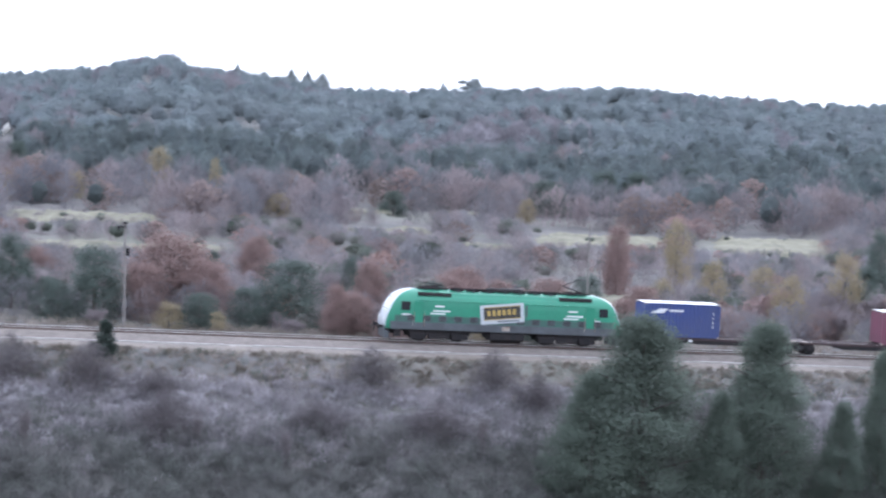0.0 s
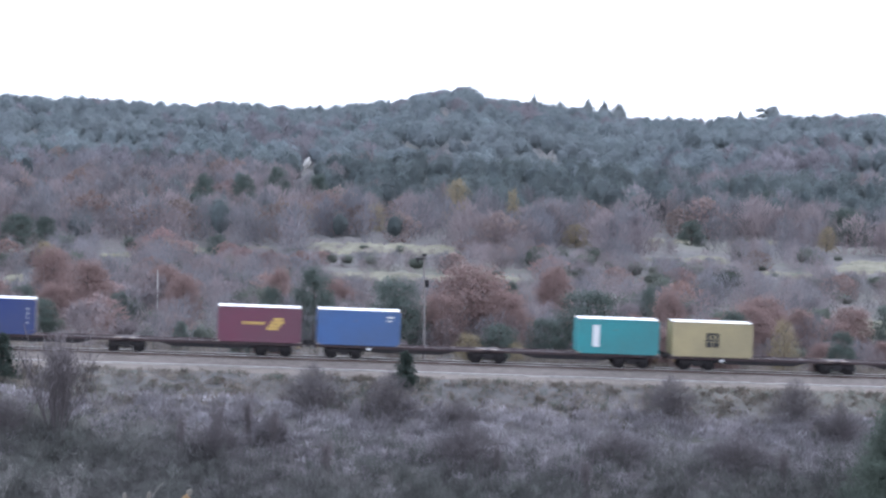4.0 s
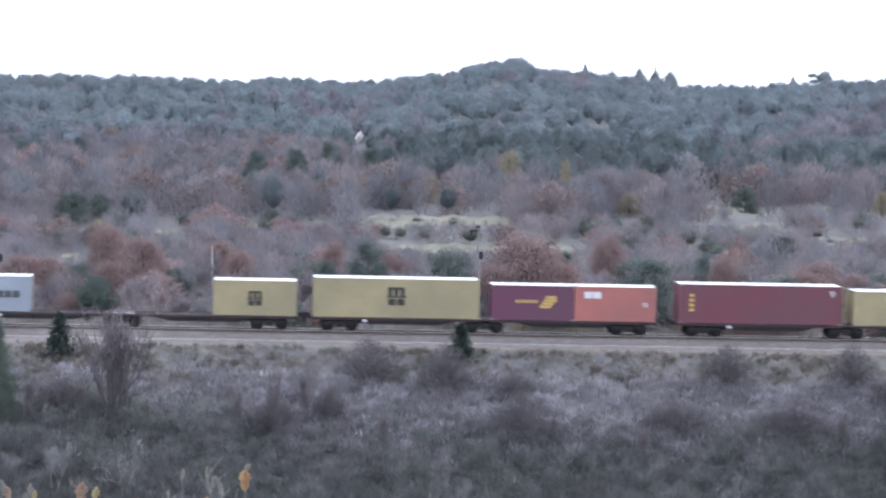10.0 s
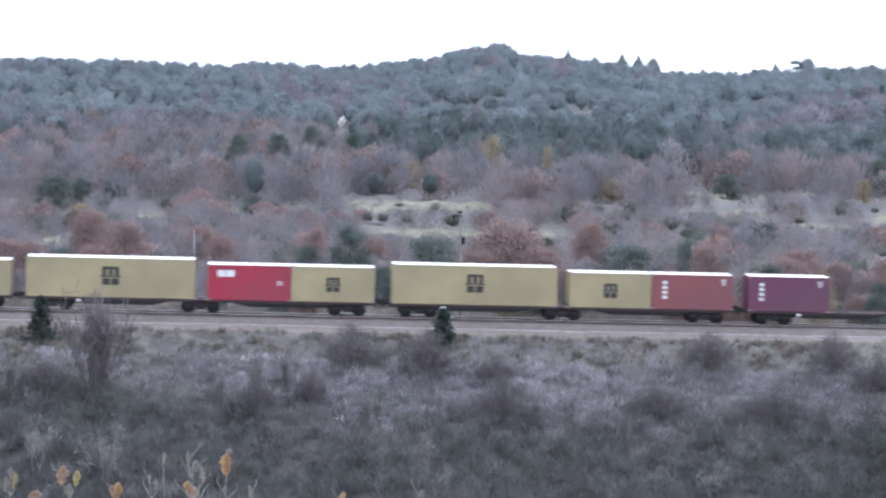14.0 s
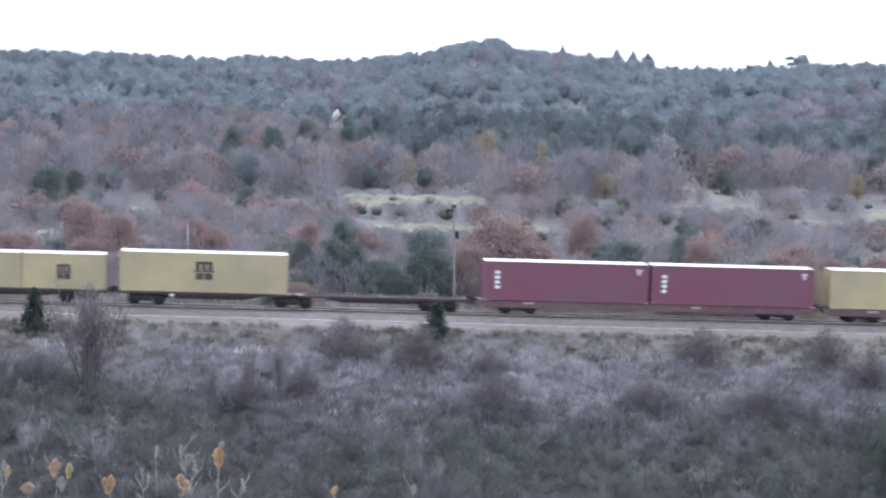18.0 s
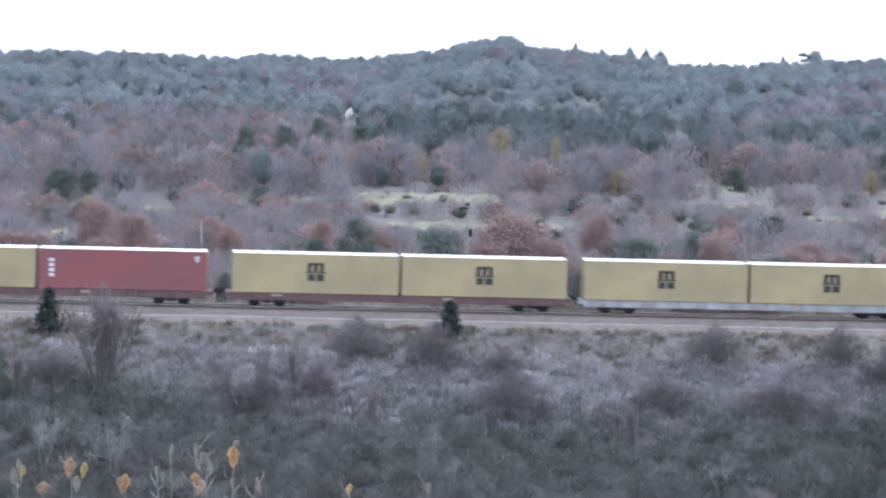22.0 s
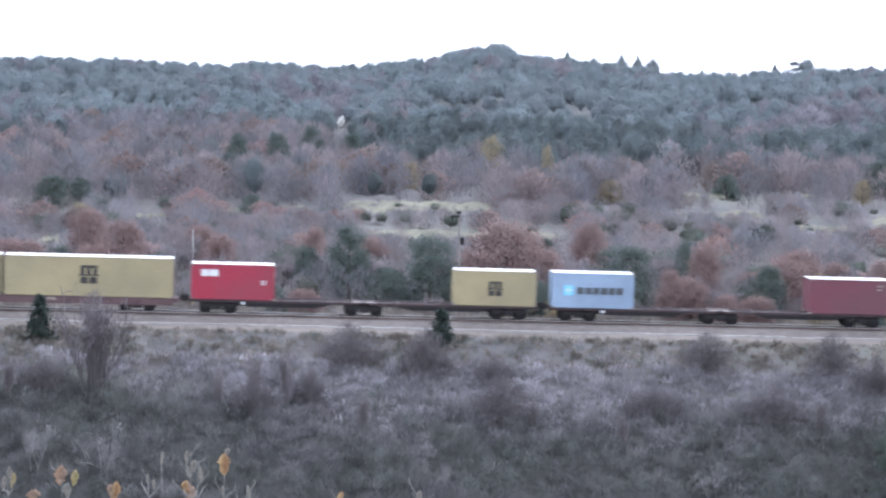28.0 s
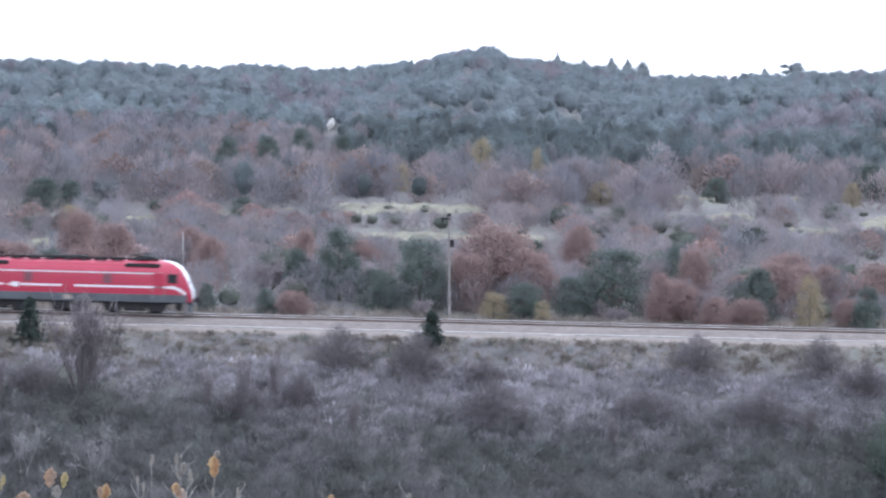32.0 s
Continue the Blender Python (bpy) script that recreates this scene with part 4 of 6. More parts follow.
gx, gy = START.x + uu * ALONG.x + vv * ACROSS.x, START.y + uu * ALONG.y + vv * ACROSS.y
gz = height(gx, gy)
verts = np.stack([gx.ravel(), gy.ravel(), gz.ravel()], 1)
nu, nv = len(gu), len(gv)
idx = np.arange(nu * nv).reshape(nv, nu)
faces = np.stack([idx[:-1, :-1].ravel(), idx[:-1, 1:].ravel(), idx[1:, 1:].ravel(), idx[1:, :-1].ravel()], 1)
ground = tagged(arrays("ground", verts, faces, M_GROUND, smooth=True), "dry grassy karst ground with a wooded hill", "ground", kind="structure")


# ---- the track ----
def strip(name, ring, material, label, category, u0=-700.0, u1=700.0):
    """A long prism along the line with the cross-section ring of (across, up)."""
    bm = bmesh.new()
    a = [bm.verts.new((u0, v, z)) for v, z in ring]
    b = [bm.verts.new((u1, v, z)) for v, z in ring]
    n = len(ring)
    for i in range(n):
        bm.faces.new((a[i], b[i], b[(i + 1) % n], a[(i + 1) % n]))
    bm.faces.new(a)
    bm.faces.new(b[::-1])
    bmesh.ops.recalc_face_normals(bm, faces=bm.faces)
    ob = part(name, bm, material, None)
    ob.matrix_basis = on_line(0)
    return tagged(ob, label, category, kind="structure")


track = strip("railway_ballast", [(-2.75, -0.58), (-1.75, -0.2), (1.75, -0.2), (2.75, -0.58)], M_BALLAST, "brown-grey stone ballast bed under the track", "railway track")
strip("gravel_path", [(-7.5, -0.6), (-7.3, -0.53), (-2.72, -0.53), (-2.6, -0.6)], M_GRAVEL, "pale gravel path beside the track", "path")
for s in (-1, 1):
    c = s * 0.7535
    rail = strip("rail", [(c - 0.075, -0.172), (c - 0.02, -0.15), (c - 0.02, -0.04), (c - 0.036, -0.03), (c - 0.036, -0.006), (c + 0.036, -0.006), (c + 0.036, -0.03), (c + 0.02, -0.04), (c + 0.02, -0.15), (c + 0.075, -0.172)], M_RAIL, "rusty steel rail with a bright head", "rail")
    head = part("rail_head", boxes((-700, 700, c - 0.0375, c + 0.0375, -0.034, -0.001)), M_HEAD, rail, "bright worn running surface")
trough = strip("cable_trough", [(-4.05, -0.56), (-4.05, -0.48), (-3.79, -0.48), (-3.79, -0.56)], M_CONCRETE, "pale concrete cable trough beside the track", "cable trough")

# ---- poles and posts ----
def utility_pole(u, v, h, lean=0.0, head=True, arm=True):
    thing = tagged(new("utility_pole"), "slim dark pole with a short bracket behind the track" if head else "pale slim concrete post among the bushes", "pole", "poles behind the track" if head else "pale posts")
    r = 0.09 if head else 0.07
    bm = one(tube, (0, 0, -0.8), (0, 0, h * 0.5), r * 1.15, r, 10)
    tube(bm, (0, 0, h * 0.5), (0, 0, h), r, r * 0.8, 10)
    part("shaft", bm, M_POLE if head else M_CONCRETE, thing)
    if head:
        if arm:
            part("bracket", boxes((-0.62, 0.1, -0.06, 0.06, h - 0.34, h - 0.2), (-0.55, -0.42, -0.05, 0.05, h - 0.55, h - 0.2)), M_STEEL, thing)
        if not arm:
            thing.matrix_basis = on_line(u, v) @ pose(0, 0, -1.0, 0, lean, 0)
            return tagged(thing, "bare slim grey pole behind the track", "pole", "poles behind the track")
        part("cap", boxes((-0.16, 0.16, -0.16, 0.16, h - 0.06, h + 0.12, 0.04)), M_STEEL, thing)
        part("junction_box", boxes((0.08, 0.34, -0.14, 0.06, h * 0.72, h * 0.72 + 0.55)), M_STEEL, thing)
    thing.matrix_basis = on_line(u, v) @ pose(0, 0, -1.0, 0, lean, 0)
    return thing


M_POLE = mat("grey_brown_pole_wood", (0.2, 0.18, 0.17), 0.9, 0.0, 0.2, 1.0, None, 12.0, 0.3)
utility_pole(0.84, 3.2, 8.6, -2.0)
utility_pole(-34.9, 3.2, 7.4, -2.0)
utility_pole(36.5, 3.2, 10.1, -1.0, True, False)
for x, y, h in ((-34.2, 232.0, 4.7), (-23.4, 228.0, 4.3)):
    p = utility_pole(0, 0, h + 0.3, 0, False)
    p.matrix_basis = pose(x, y, float(height(x, y)) - 0.2)


# ---- trees and bushes ----
rng = np.random.default_rng(7)


def quads(centres, size, slim=1.0, up=0.0, out=None):
    """Small four-cornered leaves or twigs round the centres; up: how far they point upwards; out: the crown's heart, from which they face away."""
    n = len(centres)
    a = rng.normal(size=(n, 3))
    a[:, 2] += up * 2.5
    a /= np.linalg.norm(a, axis=1, keepdims=True)
    b = rng.normal(size=(n, 3))
    if out is not None:
        face = centres - np.array(out)
        face = face / (np.linalg.norm(face, axis=1, keepdims=True) + 1e-6) + 0.45 * b
        b = np.cross(face, a)
        a = np.cross(b, face) * (1 - 0.5 * up) + a * up
        a /= np.linalg.norm(a, axis=1, keepdims=True)
    else:
        b = np.cross(a, b)
    b /= np.linalg.norm(b, axis=1, keepdims=True)
    s = size * rng.uniform(0.6, 1.4, (n, 1))
    a, b = a * s * 0.5, b * s * 0.5 * slim
    v = np.stack([centres - a - b * 0.7, centres - a * 0.3 + b, centres + a + b * 0.5, centres + a * 0.4 - b], 1)
    return v.reshape(-1, 3)


def unit_rows(a):
    return a / (np.linalg.norm(a, axis=1, keepdims=True) + 1e-9)


def outward(verts, faces, face):
    """Turn each leaf so that its front looks the way that its part of the crown looks."""
    p = verts[faces[:, :3]]
    back = (np.cross(p[:, 1] - p[:, 0], p[:, 2] - p[:, 0]) * face).sum(1) < 0
    out = faces.copy()
    out[back] = out[back][:, ::-1]
    return out


def quad_faces(n):
    return np.arange(n * 4).reshape(n, 4)


def dome_shape(count):
    """A full broad pine crown with rounded shoulders."""
    z = rng.uniform(0.05, 0.98, count)
    r = 0.5 * np.sqrt(np.clip(1 - z ** 1.9, 0, 1)) * (0.55 + 0.45 * np.sqrt(rng.uniform(0, 1, count))) * rng.uniform(0.75, 1.1, count)
    q = rng.uniform(0, 6.283, count)
    return np.stack([r * np.cos(q), r * np.sin(q), z], 1)


def tier_shape(count):
    """A tall pine with whorls of boughs and a pointed top."""
    z = rng.uniform(0.02, 1.0, count) ** 1.15
    bough = 0.72 + 0.28 * np.sin(z * 52 + rng.normal(size=count) * 0.5)
    r = 0.5 * (1 - z) ** 0.66 * bough * np.sqrt(rng.uniform(0.15, 1, count))
    q = rng.uniform(0, 6.283, count)
    return np.stack([r * np.cos(q) * (1 + 0.12 * np.sin(3 * q)), r * np.sin(q), z], 1)


def plume_shape(count):
    """A tall pine with full, uneven boughs and a blunt top."""
    z = rng.uniform(0.02, 0.99, count)
    q = rng.uniform(0, 6.283, count)
    bough = 0.8 + 0.2 * np.sin(z * 21 + 2 * q)
    r = 0.5 * (1 - z) ** 0.68 * bough * np.sqrt(rng.uniform(0.2, 1, count))
    return np.stack([r * np.cos(q) * (1 + 0.15 * np.sin(2 * q)), r * np.sin(q), z], 1)


def low_shape(count):
    """A broad crown that reaches down to the ground."""
    z = rng.uniform(0.04, 0.98, count)
    r = 0.5 * np.sqrt(np.clip(1 - np.abs(z - 0.35) ** 2.2 / 0.4, 0.02, 1)) * np.sqrt(rng.uniform(0.1, 1, count)) * rng.uniform(0.85, 1.12, count)
    q = rng.uniform(0, 6.283, count)
    return np.stack([r * np.cos(q), r * np.sin(q), z], 1)


def umbrella_shape(count):
    q, r = rng.uniform(0, 6.283, count), 0.5 * np.sqrt(rng.uniform(0.02, 1, count))
    tier = rng.uniform(0.28, 0.95, count)
    r = r * np.interp(tier, [0.28, 0.5, 0.8, 0.95], [0.5, 0.9, 1.0, 0.7])
    return np.stack([r * np.cos(q), r * np.sin(q), tier + rng.normal(size=count) * 0.03], 1)


def limbs(bm, top, spread, count, low, r=0.03):
    """A tapered trunk with side limbs, for a tree 1 high."""
    tube(bm, (0, 0, -0.06), (0.01, 0.005, top * 0.5), r, r * 0.7, 8)
    tube(bm, (0.01, 0.005, top * 0.5), (0, 0, top), r * 0.7, r * 0.15, 7)
    for k in range(count):
        z = low + (top * 0.9 - low) * (k + 0.5) / count
        q = k * 2.4 + 0.3
        l = spread * (0.35 + 0.6 * (1 - z / top)) + 0.06
        tube(bm, (0, 0, z), (l * math.cos(q), l * math.sin(q), z + l * 0.45), r * 0.35, r * 0.08, 5)


def fork(bm, p, d, length, r, depth, bend, keep=3):
    """Bare forking branches."""
    q = p + d * length
    tube(bm, p, q, r, r * 0.62, 5 if depth > 1 else 3)
    if depth == 0:
        return
    for k in range(keep):
        e = (d + Vector(rng.normal(size=3)) * bend + Vector((0, 0, 0.22))).normalized()
        fork(bm, p + d * length * (0.55 + 0.45 * k / max(1, keep - 1)), e, length * float(rng.uniform(0.55, 0.85)), r * 0.55, depth - 1, bend, keep)


def brush_crown(n, size, slim=0.1, spread=0.5, base=0.08, soft=0.8, rise=0.62, dome=0.0):
    """A leafless crown of unit size: many fine twigs that rise and fan out, thinning towards the rim."""
    q, r = rng.uniform(0, 6.283, n), rng.uniform(0, 1, n) ** soft
    z = base + (1 - base) * rng.uniform(0, 1, n) ** 0.85
    lump = 1 + 0.16 * np.sin(3 * q + rng.uniform(0, 6)) + 0.1 * np.sin(5 * q + 6 * z)
    wide = spread * r * np.sqrt(np.clip(1.04 - np.abs(z - 0.48) ** 2.4 / 0.22, 0.05, 1)) * lump
    if dome:
        z = base + (z - base) * np.sqrt(1 - dome * r * r)
        wide = spread * r * lump
    c = np.stack([wide * np.cos(q), wide * np.sin(q), z * (1 - 0.18 * r)], 1)
    way = unit_rows(np.stack([c[:, 0], c[:, 1], np.full(n, rise)], 1) + 0.22 * rng.normal(size=(n, 3)))
    face = unit_rows(np.stack([c[:, 0] * 1.6, c[:, 1] * 1.6, c[:, 2] - 0.3], 1) + 0.25 * rng.normal(size=(n, 3)))
    side = unit_rows(np.cross(way, face))
    s = size * rng.uniform(0.6, 1.4, (n, 1))
    v = np.stack([c - way * s * 0.5 - side * s * slim * 0.5, c - way * s * 0.5 + side * s * slim * 0.5, c + way * s * 0.5], 1).reshape(-1, 3)
    f = np.arange(3 * n).reshape(-1, 3)
    return v, outward(v, f, face), np.repeat(unit_rows(face + np.array((0, 0, 0.25))), 3, 0)


def soft_crown(n, size, sub, point=0.0, slim=0.6, up=0.1, bumps=14, core=0.6):
    """A dense crown of unit size: a billowing mass of inner growth wrapped in small leaves."""
    bm = bmesh.new()
    bmesh.ops.create_icosphere(bm, subdivisions=sub, radius=1.0)
    d = np.array([v.co[:] for v in bm.verts])
    f = np.array([[v.index for v in g.verts] for g in bm.faces])
    bm.free()
    c = unit_rows(rng.normal(size=(bumps, 3)))
    rise = rng.uniform(0.3, 1.0, bumps) * 0.3

    def form(e, k):
        r = (0.72 + (np.exp((e @ c.T - 1) / 0.07) * rise).sum(1)) * k
        z = 0.5 + 0.5 * e[:, 2] * r
        w = 0.5 * r * (1 - point * np.clip(z, 0, 1))
        return np.stack([e[:, 0] * w, e[:, 1] * w, np.maximum(z, 0.02)], 1)

    def faced(e):
        near = np.exp((e @ c.T - 1) / 0.1)
        up_e = np.stack([e[:, 0], e[:, 1], np.maximum(e[:, 2], -0.15)], 1)
        return unit_rows(up_e + 1.1 * (e * near.sum(1, keepdims=True) - near @ c) + np.array((0, 0, 0.65)))

    e = rng.normal(size=(n, 3))
    e[:, 2] += 0.3
    e = unit_rows(e)
    leaf = quads(form(e, core - 0.04 + (1.14 - core) * rng.uniform(0, 1, n) ** 1.3), size, slim, up, (0, 0, 0.4)).reshape(n, 4, 3)[:, [0, 1, 2]].reshape(-1, 3)
    tri = outward(leaf, np.arange(3 * n).reshape(-1, 3), e)
    return np.concatenate([form(d, np.full(len(d), core)), leaf]), np.concatenate([f, tri + len(d)]), np.concatenate([faced(d), np.repeat(faced(e), 3, 0)])


def make_tree(name, label, category, shape, leaf_mat, n, size, count, inner, low, group, bark=None, slim=0.7, up=0.1, flat=0.7):
    """A tree of unit height and width with a trunk and a crown of many small leaves."""
    thing = tagged(new(name), label, category, group)
    bm = bmesh.new()
    limbs(bm, 0.93, 0.28, 11, low)
    part("trunk", bm, bark or M_BARK, thing)
    heart = shape(count)
    which = rng.integers(0, count, n)
    off = rng.normal(size=(n, 3)) * inner
    off[:, 2] *= flat
    pts = heart[which] + off
    face = unit_rows(pts - np.array((0, 0, 0.35))) + 0.45 * unit_rows(off) + np.array((0, 0, 0.2))
    leaf = quads(pts, size, slim, up, (0, 0, 0.35))
    arrays("crown", leaf, outward(leaf, quad_faces(n), face), leaf_mat, thing, normals=np.repeat(unit_rows(face), 4, 0))
    return thing


def crest_tree(name, label, masses):
    """A pine of unit size for the hill's crest, its needles paled for haze. masses: place, size and taper of each mass
    of boughs.
    """
    thing = tagged(new(name), label, "pine tree", "crest pines")
    bm = bmesh.new()
    limbs(bm, 0.9, 0.2, 7, 0.3, 0.018)
    part("trunk", bm, M_BARK, thing)
    vs, fs, ns, base = [], [], [], 0
    for place, size, taper in masses:
        v, f, n = soft_crown(900, 0.06, 2, taper, 0.6, 0.2, 16, 0.72)
        vs.append(v * np.array(size) + np.array(place))
        fs.append(f + base)
        ns.append(n)
        base += len(v)
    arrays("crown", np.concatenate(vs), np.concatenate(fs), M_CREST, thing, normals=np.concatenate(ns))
    return thing


def bare_tree(name, label, category, stems, depth, bark, group, bend=0.42, fine=700, fine_mat=None, open_by=0.55, dome=False, thick=0.019):
    """A leafless tree or bush of unit height: forking stems and a haze of fine twigs."""
    thing = tagged(new(name), label, category, group)
    bm = bmesh.new()
    for k in range(stems):
        q = 6.283 * k / stems + float(rng.uniform(0, 0.6))
        tilt = float(rng.uniform(0.08, open_by)) if stems > 1 else 0.05
        d = Vector((math.cos(q) * tilt, math.sin(q) * tilt, 1)).normalized()
        fork(bm, Vector((0.03 * math.cos(q), 0.03 * math.sin(q), -0.04)), d, 0.36, thick, depth, bend)
    tips = np.array([v.co[:] for v in bm.verts])
    low, high = tips.min(0), tips.max(0)
    part("branchwork", bm, bark, thing)
    tips = tips[tips[:, 2] > 0.25]
    c = tips[rng.integers(0, len(tips), fine)] + rng.normal(size=(fine, 3)) * 0.05
    if dome:
        v, f, face = brush_crown(fine, 0.11, 0.06, 0.54, 0.02, 0.72, 0.3, 0.8)
        tagged(arrays("twig_haze", v, f, fine_mat or bark, thing, normals=face), kind="stuff")
        return thing
    tagged(arrays("twig_haze", quads(c, 0.13, 0.09 if thick > 0.015 else 0.06, 0.5), quad_faces(fine), fine_mat or bark, thing), kind="stuff")
    return thing


def stand(proto, x, y, h, w, sink=0.1, turn=None, z=None):
    """A copy of a tree at x, y with its height and width."""
    m = Matrix.Translation((x, y, (float(height(x, y)) if z is None else z) - sink)) @ pose(0, 0, 0, 0, 0, float(rng.uniform(0, 360)) if turn is None else turn)
    if proto not in USED:
        USED.add(proto)
        proto.matrix_basis = m @ Matrix.Diagonal((w, w, h, 1))
        return proto
    m = m @ Matrix.Diagonal((w, w, h, 1))
    ob = copy_thing(proto, Matrix.Identity(4))
    ob.matrix_basis = m
    return ob


USED = set()
PINES = [make_tree("pine_tree", "dark green pine tree on the hillside", "pine tree", dome_shape, M_PINE, 11000, 0.03, 110, 0.062, 0.15, "pines", slim=0.5) for _ in range(3)]
SPIKY = make_tree("small_pine", "small dark pointed pine at the edge of the slope", "pine tree", tier_shape, M_DARKPINE, 5000, 0.06, 200, 0.04, 0.1, "small pines", slim=0.35, up=0.2)
WIDE = [make_tree("pine_tree", "broad dark green pine tree", "pine tree", low_shape, M_PINE, 11000, 0.03, 140, 0.068, 0.2, "pines", slim=0.5) for _ in range(2)]
RUSSETS = [make_tree("oak_tree", "rounded oak with withered russet leaves", "tree", low_shape, M_RUSSET, 14000, 0.027, 400, 0.07, 0.15, "russet oaks") for _ in range(3)]
YELLOWS = [make_tree("autumn_tree", "small tree with thin ochre autumn leaves", "tree", low_shape, M_YELLOWLEAF, 5000, 0.03, 160, 0.07, 0.15, "ochre trees") for _ in range(2)]
BARES = [bare_tree("bare_tree", "leafless grey-mauve tree with fine twigs", "tree", 3, 4, M_BARE, "bare trees", fine=1500) for _ in range(2)]
SPIRES = [crest_tree("crest_pine", "pointed pine on the hill crest, needles paled for haze", [((0, 0, 0.02), (1, 1, 0.98), k)]) for k in (0.8, 0.72, 0.86)]
UMBRELLA = crest_tree("umbrella_pine", "tall flat-topped pine on the hill crest", [((0.12, 0, 0.42), (0.8, 0.8, 0.58), 0.25), ((-0.26, 0.1, 0.66), (0.55, 0.5, 0.2), 0.0), ((-0.2, 0, 0.5), (0.62, 0.6, 0.2), 0.0), ((0.24, -0.1, 0.34), (0.7, 0.7, 0.36), 0.0)])
SCRUBS = [bare_tree("bramble_bush", "dark leafless bramble bush on the slope", "bush", 6, 3, M_SCRUB, "bushes on the slope", 0.5, 4600, None, 0.6, True, 0.011) for _ in range(3)]
BIGPINES = [make_tree("pine_tree", "large dark green pine standing in front of the slope", "pine tree", plume_shape, M_BIGPINE, 64000, 0.019, 300, 0.042, 0.1, "pines in front of the slope", slim=0.22, up=0.35) for _ in range(2)]

# clearings that stay open: bearing from, to, depth from, to
CLEAR = [(-0.069, -0.055, 346, 356), (-0.047, 0.017, 342, 370), (-0.038, 0.046, 294, 308), (0.087, 0.125, 339, 349), (0.134, 0.157, 316, 326), (0.163, 0.222, 322, 352),
         (0.236, 0.29, 318, 356), (0.163, 0.217, 232, 266), (-0.089, -0.078, 330, 350), (-0.163, -0.155, 272, 290), (0.089, 0.097, 384, 396), (0.1, 0.107, 384, 394), (0.122, 0.142, 386, 396), (-0.126, -0.112, 322, 334)]


def is_open(b, d):
    return any(c[0] < b < c[1] and c[2] - 4 < d < c[3] for c in CLEAR)


# trees that stand out of the woods below the hill: bearing, depth, height, width
DARK = [(-0.0848, 440, 6.6, 4.8), (-0.0882, 398, 5.0, 4.4), (-0.0693, 450, 6.6, 5.4), (-0.056, 470, 6.8, 5.6), (-0.04, 462, 6.4, 5.0), (0.1075, 384, 3.4, 4.8), (0.169, 392, 5.0, 8.0), (-0.158, 345, 4.0, 6.0), (-0.147, 352, 3.4, 4.0), (0.192, 402, 6.5, 6.0), (0.205, 408, 6.0, 6.0)]
BRIGHT = [(0.0145, 425, 8.0, 5.0), (0.0368, 404, 7.2, 2.4), (0.0619, 368, 3.4, 4.2), (-0.0437, 400, 4.8, 3.0), (0.161, 368, 3.6, 3.0), (-0.017, 405, 4.6, 3.4), (-0.147, 300, 3.2, 3.6)]
for k, (b, d, h, w) in enumerate(DARK):
    stand(PINES[k % 3], b * d, d, h * 1.12, w)
for k, (b, d, h, w) in enumerate(BRIGHT):
    stand(YELLOWS[k % 2], b * d, d, h, w)

# pines behind the line: x, y, height, width
for k, (x, y, h, w) in enumerate(((-8.7, 212, 6.1, 4.4), (-12.1, 210, 4.3, 2.6), (-18.3, 196.5, 2.3, 1.6), (-13.8, 197.5, 2.2, 1.8), (25.8, 206, 4.6, 3.4), (20.6, 225, 4.9, 2.4), (33.6, 200, 3.7, 2.8),
                                  (8.9, 240, 4.0, 2.0), (-26.1, 330, 3.2, 4.0), (79.5, 430, 6.5, 6), (84, 436, 6.0, 5),
                                  (76.8, 250, 7.9, 4.0), (74, 246, 5.2, 4.0), (60, 436, 6.5, 5), (100, 440, 7.0, 6))):
    stand(PINES[k % 3], x, y, h, w)
for k, (x, y, h, w) in enumerate(((-1.8, 205, 5.8, 5.2), (13.8, 206, 5.5, 6.0), (6.5, 200, 3.0, 3.6), (10.5, 203, 3.6, 3.6), (-4.6, 203, 3.4, 3.2))):
    stand(WIDE[k % 2], x, y, h, w)
for k, (x, y, h, w) in enumerate(((-33.3, 232, 6.2, 4.6), (-29.3, 225, 5.1, 4.4), (-31.5, 220, 3.6, 4.2), (-20.5, 222, 4.4, 3.4), (-12.2, 225, 5.2, 2.6), (-11.6, 198, 2.1, 3.1), (4.6, 214, 6.5, 7.6), (2.0, 209, 4.8, 4.4), (7.2, 210, 5.0, 4.6),
                                  (12.9, 240, 5.3, 3.6), (17.2, 200, 4.2, 2.4), (29.9, 220, 5.0, 5.2), (32.5, 214, 4.0, 3.8), (21.4, 197.5, 2.6, 2.6), (21.4, 215, 5.3, 3.2), (-67.6, 450, 3.6, 8.0), (-50.4, 440, 4.0, 8.0), (51.6, 260, 7.4, 3.0),
                                  (27.9, 212, 4.6, 5.4), (18.5, 202, 3.6, 4.2), (24, 199, 2.4, 3.0), (-24, 240, 4.2, 4.0), (-8, 245, 3.6, 4.2), (38, 222, 4.2, 4.5))):
    stand(RUSSETS[k % 3], x, y, h, w)
for k, (x, y, h, w) in enumerate(((28.9, 199, 4.2, 2.4), (7.8, 197, 1.9, 1.5), (60.1, 270, 7.6, 3.6), (56.0, 235, 5.8, 3.0), (58.1, 215, 5.8, 3.6), (65.9, 225, 7.6, 3.4), (50, 230, 4.2, 3.0), (62, 240, 5.0, 3.4))):
    stand(YELLOWS[k % 2], x, y, h, w)
